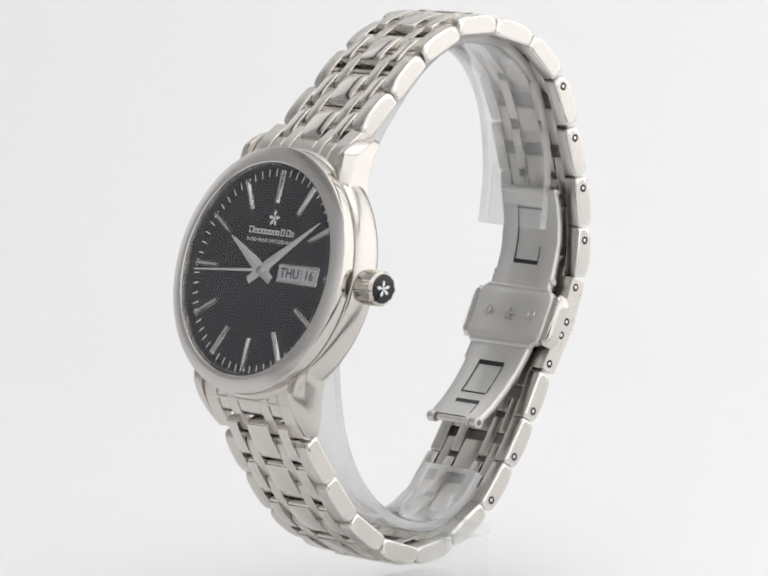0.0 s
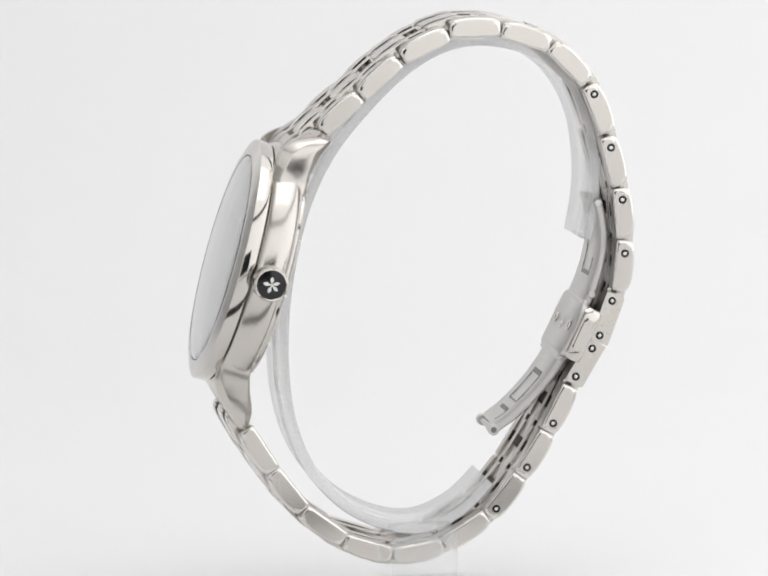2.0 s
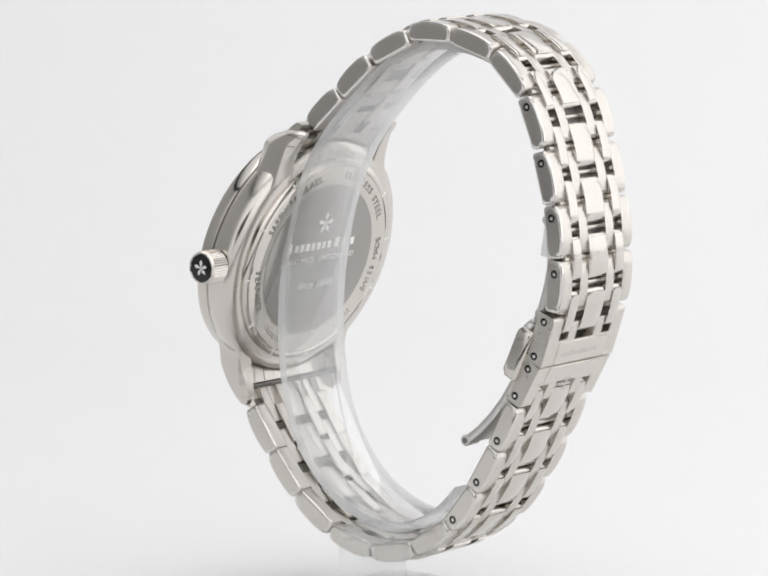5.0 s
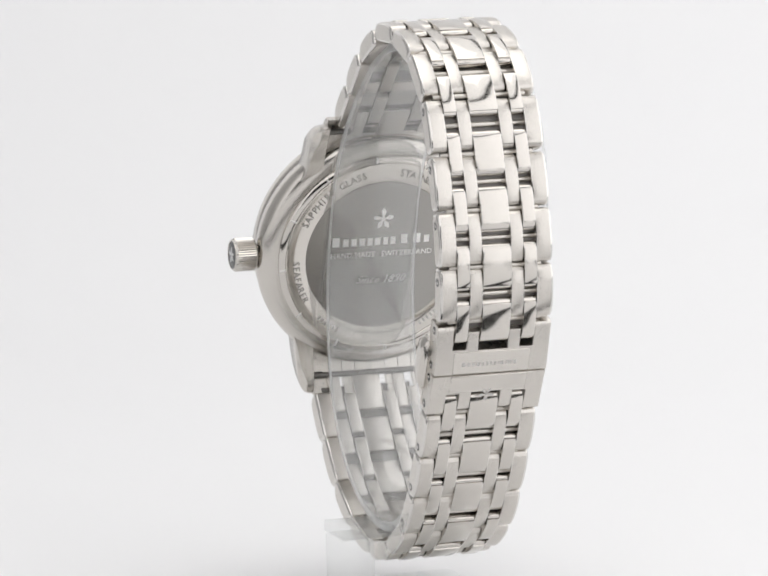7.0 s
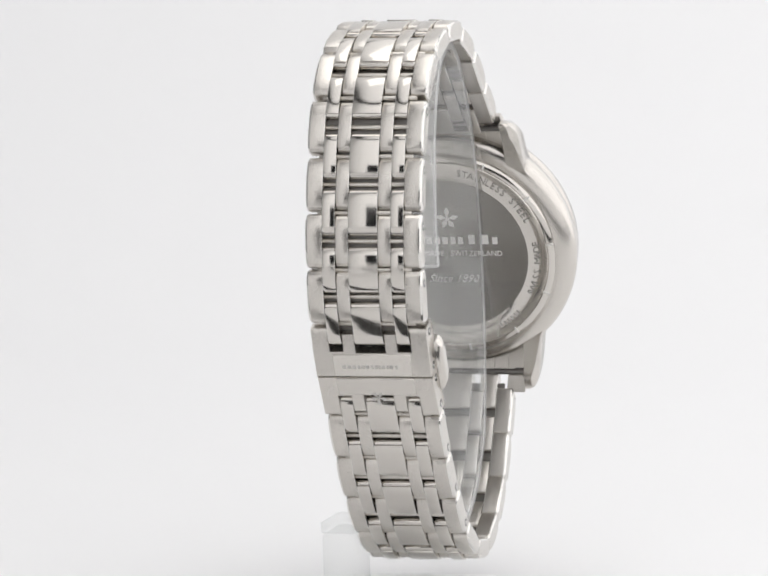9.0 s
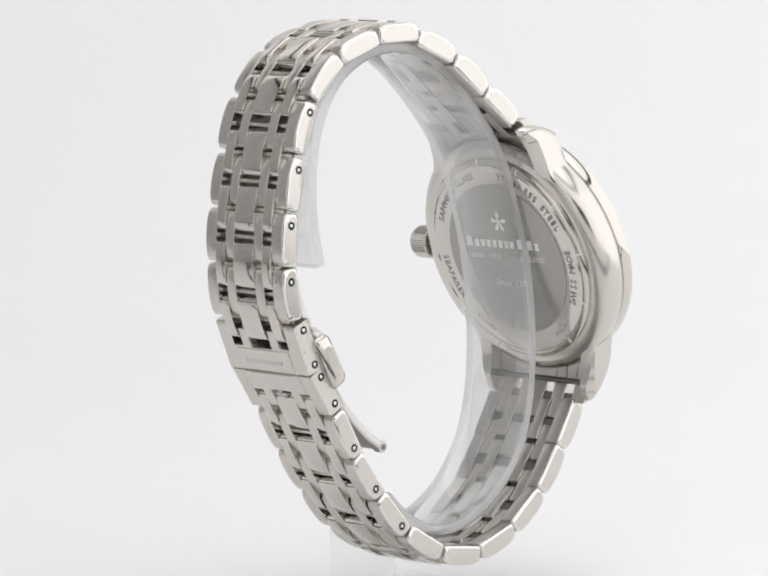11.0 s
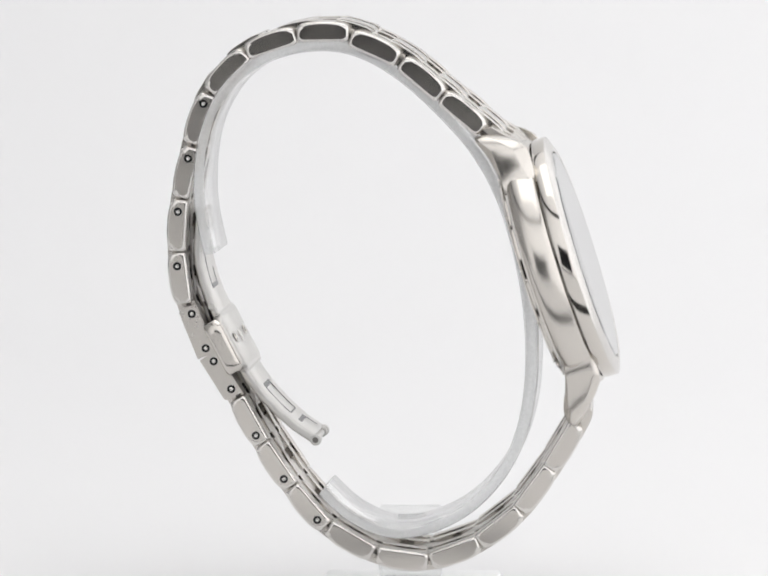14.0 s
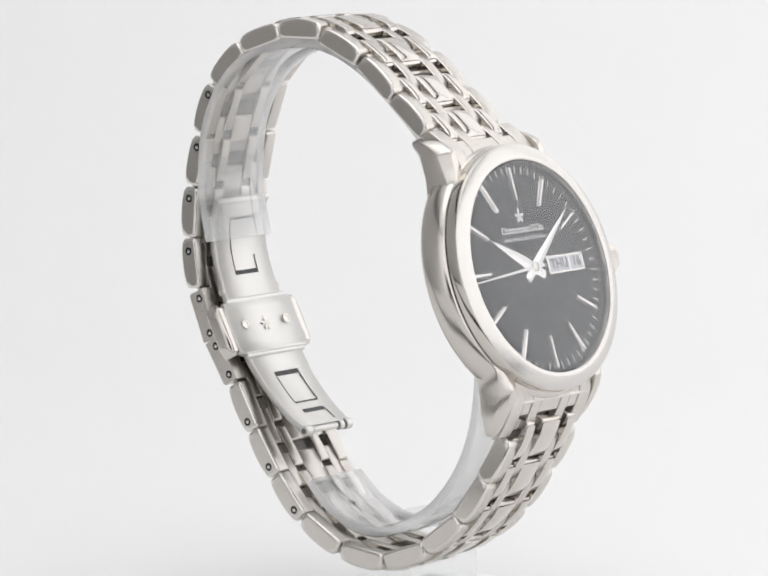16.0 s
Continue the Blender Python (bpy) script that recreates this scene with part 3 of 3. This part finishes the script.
    name_shapes((2.1, 1.55, 1.5, 1.6, 1.4, 1.55, 1.4, 1.4, None, 1.9, None, 2.0, 1.5), 0.5, -8.9, 1.95, 1.3, 1.7, 0.6, 0.0, rear, ETCHED, back)
    words("HAND MADE · SWITZERLAND", 1.35, rear @ Matrix.Translation((0, 0.2, 0.02)), ETCHED, "back_lettering", back, 0.02)
    words("Since 1890", 2.0, rear @ Matrix.Translation((0, -4.5, 0.02)), ETCHED, "back_lettering", back, 0.02, slant=0.4)
    # worn marks on the rim that cannot be read, and key notches round it
    for mid in (234, 308):
        for k in range(6):
            b = plate([(-0.22, -0.4), (0.22, -0.4), (0.22, 0.4), (-0.22, 0.4)], 0.03)
            m = rear @ Matrix.Rotation(radians(mid + (k - 2.5) * 3.0), 4, "Z") @ Matrix.Translation((15.2, 0, 0.08)) @ Matrix.Rotation(radians(90), 4, "Z")
            part("rim_bar", shape(b, m), ENGRAVED, back)
    for k in range(12):
        b = rounded_box(1.1, 0.3, 0.25, 0.06, 1)
        m = rear @ Matrix.Rotation(radians(30 * k + 6), 4, "Z") @ Matrix.Translation((17.5, 0, -0.1))
        part("key_notch", shape(b, m), ETCHED, back)
    # words round the rim
    for text, mid in (("SAPPHIRE GLASS", 130), ("STAINLESS STEEL", 52), ("SWISS MADE", -10), ("SEAFARER", 196)):
        step = 3.9
        for k, ch in enumerate(text):
            if ch == " ":
                continue
            a = mid + ((len(text) - 1) / 2 - k) * step
            flip = text in ("SWISS MADE", "SEAFARER")
            if flip:
                a = mid - ((len(text) - 1) / 2 - k) * step
            m = rear @ Matrix.Rotation(radians(a), 4, "Z") @ Matrix.Translation((15.2, 0, 0.08)) @ Matrix.Rotation(radians(90 if flip else -90), 4, "Z")
            words(ch, 1.75, m, RIM_PRINT, "rim_letter", back, 0.03)


# along the lug: distance from the dial's middle, outer edge, crest, shoulder and underside
LUG_TOP = ((12.8, 15.7, -0.3, -1.2, -5.6), (15.0, 14.3, -0.3, -1.6, -6.0), (17.2, 13.8, -0.35, -2.2, -6.1), (19.2, 13.65, -0.4, -3.0, -6.5), (20.6, 13.5, -0.65, -3.8, -6.9),
           (22.0, 13.3, -1.9, -5.0, -7.4), (23.1, 12.95, -3.5, -6.2, -7.95), (23.9, 12.4, -5.2, -7.1, -8.2), (24.3, 11.7, -6.6, -7.5, -8.1))
LUG_LOW = ((12.8, 15.7, -0.3, -0.9, -5.3), (16.0, 14.1, -0.3, -1.1, -5.5), (18.9, 13.7, -0.45, -1.95, -6.3), (20.9, 13.55, -1.6, -3.2, -7.2), (22.5, 13.35, -3.1, -4.6, -7.75),
           (23.8, 13.0, -4.5, -5.9, -7.8), (24.7, 12.4, -5.7, -6.7, -7.6), (25.1, 11.7, -6.4, -6.9, -7.3))
END_TOP = ((18.2, -1.0), (20.4, -1.6), (21.6, -2.2), (22.6, -2.85), (24.2, -4.2), (25.1, -5.05))
END_LOW = ((18.2, -1.0), (20.4, -1.7), (21.6, -2.4), (22.8, -3.4), (24.6, -5.2), (25.5, -6.35))


def build_lugs(watch):
    for up, rows, ends in ((1, LUG_TOP, END_TOP), (-1, LUG_LOW, END_LOW)):
        for s in (1, -1):
            secs = []
            fine = []
            for i in range(len(rows) - 1):
                p0, p1, p2, p3 = (rows[max(0, min(len(rows) - 1, i + o))] for o in (-1, 0, 1, 2))
                for t in (0, 0.25, 0.5, 0.75):
                    fine.append([0.5 * (2 * b + (c - a) * t + (2 * a - 5 * b + 4 * c - d) * t * t + (3 * b - a - 3 * c + d) * t ** 3) for a, b, c, d in zip(p0, p1, p2, p3)])
            fine.append(rows[-1])
            for i, (u, ro, nt, ns, nb) in enumerate(fine):
                ri, c = 10.85, 0.25
                f = i / (len(fine) - 1)
                c += 0.95 * min(1.0, max(0.0, 2.5 * f - 0.5))
                c = min(c, 0.45 * (ns - nb))
                ns = max(ns, nt - 0.6 - 1.5 * math.sin(math.pi * f))
                secs.append([(s * x, up * u, z) for x, z in (
                    (ri, nb), (ro - c, nb), (ro, nb + c), (ro, ns), (ro - 0.1, ns + 0.2), (max(ri + 0.6, ro - 1.1), nt - 0.14), (max(ri + 0.4, ro - 1.5), nt), (ri + 0.2, nt), (ri, nt - 0.12))])
            part("lug", shape(loft(secs), CASE), LUG_STEEL, watch, "curved steel lug with a bevelled shoulder", 36)
        # solid end piece between the lugs, notched for the first strips
        whole = bmesh.new()
        for x0, x1, cut in ((-10.75, -7.6, 0), (-7.45, -5.2, 1), (-5.05, -2.75, 0), (-2.65, 2.65, 1), (2.75, 5.05, 0), (5.2, 7.45, 1), (7.6, 10.75, 0)):
            pts = ends[:4] if cut else ends
            d = 0.1 if cut else 0.0
            secs = [[(x, up * u, z) for x, z in ((x0, nt - 2.8 + 0.26 * i), (x1, nt - 2.8 + 0.26 * i), (x1, nt - 0.15 - d), (x1 - 0.15, nt - d), (x0 + 0.15, nt - d), (x0, nt - 0.15 - d))] for i, (u, nt) in enumerate(pts)]
            piece = loft(secs)
            tmp = bpy.data.meshes.new("piece")
            piece.to_mesh(tmp)
            piece.free()
            whole.from_mesh(tmp)
            bpy.data.meshes.remove(tmp)
        b = rounded_box(21.4, 3.4, 1.9, 0.2, 1)
        bmesh.ops.translate(b, vec=(0, up * 19.6, -3.0), verts=b.verts[:])
        tmp = bpy.data.meshes.new("piece")
        b.to_mesh(tmp)
        b.free()
        whole.from_mesh(tmp)
        bpy.data.meshes.remove(tmp)
        end = part("end_link", shape(whole, CASE), BRUSHED, watch, "brushed steel end piece between the lugs", 30)
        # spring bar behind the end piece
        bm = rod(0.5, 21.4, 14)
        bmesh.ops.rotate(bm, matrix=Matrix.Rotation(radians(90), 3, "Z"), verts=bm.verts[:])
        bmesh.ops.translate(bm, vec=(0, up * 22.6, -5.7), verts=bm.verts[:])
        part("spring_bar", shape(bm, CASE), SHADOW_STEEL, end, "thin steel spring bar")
        # black boxes at both ends of the bar, painting the shade of notches
        for s in (1, -1):
            b = rounded_box(1.9, 1.3, 0.5, 0.1, 1)
            bmesh.ops.translate(b, vec=(s * 9.7, up * 22.7, ends[3][1] - 2.05), verts=b.verts[:])
            part("bar_notch_shade", shape(b, CASE), ENAMEL_SHADE, end, "black box for the shade of a notch")


def build_clasp(watch):
    # two cover plates over the folding clasp, meeting at a seam
    for k in CLASP:
        m, n = on_chain(*LINKS[k])
        first = k == CLASP[0]
        h, w = THICK / 2, 9.5
        lo, hi = -n / 2 - 0.3, n / 2 + 0.5
        if not first:
            lo, hi = -n / 2 - 0.42, n / 2 + 0.3
        # outline with notches into which the last strips reach
        cut, nib = 4.15, 1.0
        end = lo if first else hi
        sg = 1 if first else -1
        edge = []
        for y0, y1, d in ((-w, -6.72, 0), (-6.72, -4.5, cut), (-4.5, -2.45, nib), (-2.45, 2.45, cut + 0.2), (2.45, 4.5, nib), (4.5, 6.72, cut), (6.72, w, 0)):
            edge += [(end + sg * d, y0), (end + sg * d, y1)]
        far = hi if first else lo
        outline = edge + [(far, w), (far, -w)]
        bm = plate(outline, THICK)
        bmesh.ops.translate(bm, vec=(0, 0, -h), verts=bm.verts[:])
        bmesh.ops.bevel(bm, geom=[e for e in bm.edges if all(abs(v.co.x - end) < 1e-4 for v in e.verts) and abs(e.verts[0].co.z - e.verts[1].co.z) < 1e-6], offset=0.7, segments=3, affect="EDGES", profile=0.5)
        bmesh.ops.bevel(bm, geom=[e for e in bm.edges if e.calc_face_angle(0) > 0.7 and abs(e.verts[0].co.z - e.verts[1].co.z) < 1e-6], offset=0.16, segments=2, affect="EDGES", profile=0.5)
        cover = part("clasp_cover", shape(bm, m), BRUSHED, watch, "brushed steel clasp cover plate", 30)
        # black plate under the notches, painting the shade in them
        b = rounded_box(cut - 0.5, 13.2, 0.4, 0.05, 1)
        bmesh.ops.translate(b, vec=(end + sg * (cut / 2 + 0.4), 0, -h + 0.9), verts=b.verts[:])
        part("notch_shade", shape(b, m), ENAMEL_SHADE, cover, "black plate for the shade in the notches")
        # polished middle panel
        x0, x1 = (lo + cut + 0.45, hi - 0.12) if first else (lo + 0.12, hi - cut - 0.45)
        b = rounded_box(x1 - x0, 12.8, 0.2, 0.07, 1)
        bmesh.ops.translate(b, vec=((x0 + x1) / 2, 0, h + 0.0), verts=b.verts[:])
        part("clasp_panel", shape(b, m), POLISHED, cover, "polished panel on the clasp")
        face = m @ Matrix.Translation((0, 0, h + 0.1)) @ Matrix.Rotation(radians(90), 4, "Z")
        if first:
            x = -5.0
            for w_ in (0.9, 0.7, 0.7, 0.7, 0.6, 0.7, 0.6, 0.6, 0.4, 0.8, 0.4, 0.8, 0.6):
                b = plate([(x, -0.35), (x + w_ * 0.7, -0.35), (x + w_ * 0.7, 0.35), (x, 0.35)], 0.02)
                part("name_bar", shape(b, face @ Matrix.Translation((0, -2.6, 0))), ENGRAVED, cover)
                x += w_ * 1.1
        else:
            part("clasp_emblem", shape(emblem(2.6, 0.02), face @ Matrix.Rotation(math.pi, 4, "Z")), ENGRAVED, cover)
        # pin heads, the hole's shade painted as a black ring
        for s in (-1, 1):
            for x in ((lo + 1.3, hi - 1.2) if first else (lo + 1.3, hi - 1.3)):
                b = lathe([(0, 0.08), (0.24, 0.06), (0.3, 0.02), (0.66, 0.02), (0.7, 0.0)], 14)
                for fc in b.faces:
                    fc.material_index = 1 if fc.calc_center_median().to_2d().length < 0.27 else 0
                bmesh.ops.rotate(b, matrix=Matrix.Rotation(radians(90 if s < 0 else -90), 3, "X"), verts=b.verts[:])
                bmesh.ops.translate(b, vec=(x, s * 9.5, -0.3), verts=b.verts[:])
                part("pin_head", shape(b, m), [ENAMEL_SHADE, BEVEL], cover)

    # folding blades: bent strips under the bracelet
    def blade(name, pts, half0, half1, thick, mat, label, ears=False):
        secs = []
        for i, (x, z) in enumerate(pts):
            half = half0 + (half1 - half0) * i / (len(pts) - 1)
            if ears:
                half -= (1.1, 0.35, 0.0)[min(2, i, len(pts) - 1 - i)]
            a = Vector(pts[max(0, i - 1)])
            b = Vector(pts[min(len(pts) - 1, i + 1)])
            d = (b - a).normalized()
            nx, nz = -d.y, d.x
            t = thick / 2
            c = 0.2
            secs.append([(x + nx * t, -half + c, z + nz * t), (x + nx * t, half - c, z + nz * t), (x + nx * (t - c), half, z + nz * (t - c)), (x - nx * (t - c), half, z - nz * (t - c)),
                         (x - nx * t, half - c, z - nz * t), (x - nx * t, -half + c, z - nz * t), (x - nx * (t - c), -half, z - nz * (t - c)), (x + nx * (t - c), -half, z + nz * (t - c))])
        return part(name, shape(loft(secs)), mat, watch, label, 50)

    UP = [(32.3, 4.6), (32.9, 2.0), (33.2, -1.0), (33.0, -4.0), (32.3, -7.0), (31.2, -10.2), (29.8, -13.2)]
    LOW = [(26.4, -20.6), (25.0, -23.0), (22.8, -26.0), (20.2, -28.8), (17.4, -31.3), (14.6, -33.2)]
    up = blade("clasp_blade", UP, 6.5, 7.0, 1.3, CLASP_STEEL, "upper folding clasp blade with cut-out")
    low = blade("clasp_blade", LOW, 7.0, 6.0, 1.4, CLASP_STEEL, "lower folding clasp blade with cut-outs")
    body = blade("clasp_body", [(29.9, -12.6), (29.7, -13.05), (29.25, -14.1), (28.6, -15.6), (27.2, -18.4), (26.35, -19.9), (25.85, -20.75), (25.6, -21.2)], 8.9, 8.9, 1.5, CLASP_STEEL, "brushed clasp centre plate", True)
    d = (Vector((25.6, 0, -21.2)) - Vector((29.9, 0, -12.6))).normalized()
    inward = Vector((d.z, 0, -d.x))
    if inward.x > 0:
        inward = -inward
    base = Matrix((d, Vector((0, 1, 0)), inward)).transposed().to_4x4()
    base.translation = Vector((27.75, 0, -16.9))
    for s in (-1, 1):
        b = lathe([(0, 0.02), (0.55, 0.02), (0.62, 0.12), (0.8, 0.12), (0.86, 0.0)], 20)
        bmesh.ops.translate(b, vec=(-0.3, s * 5.4, 0.75), verts=b.verts[:])
        part("rivet", shape(b, base), POLISHED, body, "small round rivet")
    part("body_emblem", shape(emblem(2.4, 0.02), base @ Matrix.Translation((0, 0, 0.76)) @ Matrix.Rotation(radians(90), 4, "Z")), SATIN, body)
    # cut-outs of the blades: black strips laid along the curve, painting their shade
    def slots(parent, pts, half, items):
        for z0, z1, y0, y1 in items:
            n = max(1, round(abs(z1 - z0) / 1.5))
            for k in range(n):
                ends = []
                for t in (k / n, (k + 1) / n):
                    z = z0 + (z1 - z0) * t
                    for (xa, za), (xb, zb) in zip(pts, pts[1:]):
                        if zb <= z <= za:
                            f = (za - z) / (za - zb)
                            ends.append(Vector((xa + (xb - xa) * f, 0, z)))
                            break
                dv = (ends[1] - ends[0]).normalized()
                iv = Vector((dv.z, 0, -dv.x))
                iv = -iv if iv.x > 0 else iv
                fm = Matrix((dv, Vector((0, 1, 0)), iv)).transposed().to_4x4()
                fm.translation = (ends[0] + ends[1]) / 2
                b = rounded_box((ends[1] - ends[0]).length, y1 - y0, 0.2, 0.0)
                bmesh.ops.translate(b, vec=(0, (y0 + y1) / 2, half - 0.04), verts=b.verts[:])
                part("cut_out_shade", shape(b, fm), ENAMEL_SHADE, parent, "black strip for the shade of a cut-out")

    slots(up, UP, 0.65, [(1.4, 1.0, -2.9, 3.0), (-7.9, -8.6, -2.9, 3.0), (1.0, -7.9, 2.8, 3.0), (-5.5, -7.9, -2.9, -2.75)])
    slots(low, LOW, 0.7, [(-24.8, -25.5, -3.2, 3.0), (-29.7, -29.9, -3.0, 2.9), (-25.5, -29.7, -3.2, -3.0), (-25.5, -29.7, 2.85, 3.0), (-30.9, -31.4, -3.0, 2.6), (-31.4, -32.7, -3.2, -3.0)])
    # hinge pins
    for x, z, w in ((32.3, 4.2, 13.4), (30.9, -11.0, 14.6), (26.3, -20.6, 14.6)):
        part("hinge_pin", shape(rod(0.66, w, 14, 0.12), Matrix.Translation((x, 0, z))), CLASP_STEEL, watch)
    # knuckles at the free end of the lower blade; dark discs for the pin's open eye
    for y0, y1, r in ((-6.1, -4.5, 0.95), (-4.1, -2.9, 0.85), (-2.6, 3.9, 0.55), (4.4, 6.1, 0.95)):
        part("knuckle", shape(rod(r, y1 - y0, 16, 0.15), Matrix.Translation((14.2, (y0 + y1) / 2, -33.4))), CLASP_STEEL, low)
    for s in (-1, 1):
        part("pin_eye", shape(rod(0.5, 0.1, 14), Matrix.Translation((14.2, s * 6.1, -33.4))), SHADOW_STEEL, low, "dark eye of the hinge pin")
    # folded lips at both ends of the centre plate
    for x, z, w in ((29.75, -12.5, 15.2), (25.35, -21.35, 15.2)):
        part("fold", shape(rod(0.55, w, 12, 0.2), Matrix.Translation((x, 0, z))), CLASP_STEEL, body)
    # push buttons at both sides, a black strip painting the gap's shade beside the plate
    for s in (-1, 1):
        secs = []
        for y, i in ((8.8, 0.2), (9.25, 0), (9.9, 0.0), (10.35, 0.3), (10.65, 0.75), (10.75, 1.3)):
            L, T = 4.6 - i * 1.4, 1.5 - i * 0.5
            secs.append([(x, s * y, z) for x, z in ((-L, -T + 0.3), (-L + 0.6, -T), (L - 0.6, -T), (L, -T + 0.3), (L, T - 0.6), (L - 0.7, T), (-L + 0.7, T), (-L, T - 0.6))])
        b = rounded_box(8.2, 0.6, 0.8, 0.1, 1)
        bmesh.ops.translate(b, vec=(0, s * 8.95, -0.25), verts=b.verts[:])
        part("button_gap_shade", shape(b, base), ENAMEL_SHADE, body, "black strip for the gap's shade beside the button")
        part("push_button", shape(loft(secs), base @ Matrix.Translation((0, 0, -1.1))), SIDE_STEEL, watch, "satin clasp push button")


def build_watch():
    watch = new("wristwatch")
    tagged(watch, "steel wristwatch, blue-black dial, link bracelet, on a clear stand", "wristwatch")
    build_case(watch)
    build_lugs(watch)
    build_bracelet(watch)
    build_clasp(watch)
    return watch


def build_stand():
    stand = new("display_stand")
    tagged(stand, "clear acrylic open-cuff display stand holding the watch", "display stand")
    # open cuff
    path = [(30.6, -2.0), (32.0, 6.4), (31.5, 15.3), (29.4, 21.8), (25.4, 27.2), (19.2, 30.7), (12.0, 31.9), (5.6, 30.7), (-0.9, 26.9), (-7.5, 20.8),
            (-13.0, 14.2), (-16.9, 6.9), (-19.5, -1.6), (-21.2, -11.4), (-21.5, -22.0), (-20.2, -31.0), (-17.0, -38.4), (-11.4, -44.6), (-4.2, -48.3), (2.4, -48.9), (8.6, -46.2), (13.2, -41.9)]
    pts = []
    for i in range(len(path) - 1):
        p0, p1, p2, p3 = (Vector(path[max(0, min(len(path) - 1, i + o))]) for o in (-1, 0, 1, 2))
        for k in range(10):
            t = k / 10
            pts.append(0.5 * ((2 * p1) + (p2 - p0) * t + (2 * p0 - 5 * p1 + 4 * p2 - p3) * t * t + (3 * p1 - p0 - 3 * p2 + p3) * t ** 3))
    pts.append(Vector(path[-1]))
    secs = []
    for i, p in enumerate(pts):
        d = (pts[min(len(pts) - 1, i + 1)] - pts[max(0, i - 1)]).normalized()
        n = Vector((-d.y, d.x))
        low = min(1.0, max(0.0, i / len(pts) * 4 - 3))
        y0, w, t, c = 0.107 * p.x - 0.5 - 1.6 * low, 7.7 - 1.1 * low, 0.95, 0.25
        secs.append([(p.x + n.x * a, y0 + b, p.y + n.y * a) for a, b in ((t, -w + c), (t, w - c), (t - c, w), (-t + c, w), (-t, w - c), (-t, -w + c), (-t + c, -w), (t - c, -w))])
    bm = loft(secs, True, 1)
    bm.normal_update()
    for fc in bm.faces:
        if abs(fc.normal.y) > 0.9:
            fc.material_index = 1
    part("cuff", shape(bm), [ACRYLIC, ACRYLIC_EDGE], stand, "clear bent acrylic cuff with milky edges", 50)
    # arm from the cuff to the post beside the bracelet, post and base plate
    b = rounded_box(10.4, 9.3, 2.0, 0.35, 2)
    bmesh.ops.translate(b, vec=(0.8, -12.75, -48.95), verts=b.verts[:])
    part("arm", shape(b), POST_ACRYLIC, stand)
    b = rounded_box(10.3, 5.6, 10.0, 0.6, 3)
    bmesh.ops.translate(b, vec=(0.8, -14.5, -55.0), verts=b.verts[:])
    part("post", shape(b), POST_ACRYLIC, stand, "clear acrylic post")
    b = rounded_box(30, 30, 1.9, 0.6, 2)
    bmesh.ops.translate(b, vec=(1.0, -7.0, -60.95), verts=b.verts[:])
    part("base_plate", shape(b), FROST, stand, "frosted white base plate")
    return stand


build_setting()
WATCH = build_watch()
STAND = build_stand()

# the turntable's angle in degrees and its small wander in millimetres, second by second
TURN = [(0, 42.25, 0.0), (1, 25.42, 0.0), (2, 8.91, 0.0), (3, -7.4, 0.0), (4, -23.62, 0.0), (5, -39.81, -0.05), (6, -56.01, -0.12), (7, -72.24, -0.2),
        (8, -88.49, -0.28), (9, -104.76, -0.3), (10, -121.02, -0.3), (11, -137.25, -0.3), (12, -153.46, -0.28), (13, -169.62, -0.22), (14, -185.76, -0.15), (15, -201.9, -0.1), (16, -218.11, -0.1)]


def motions():
    fixed = pose(0, 0, 0, 0.6227, 0, 0) @ pose(0, 0.00255, -0.0815)
    rows = [(t, pose(x * MM, 0, 0.1434, 0, 0, a) @ fixed) for t, a, x in TURN]
    walk(WATCH, rows)
    walk(STAND, rows)


motions()
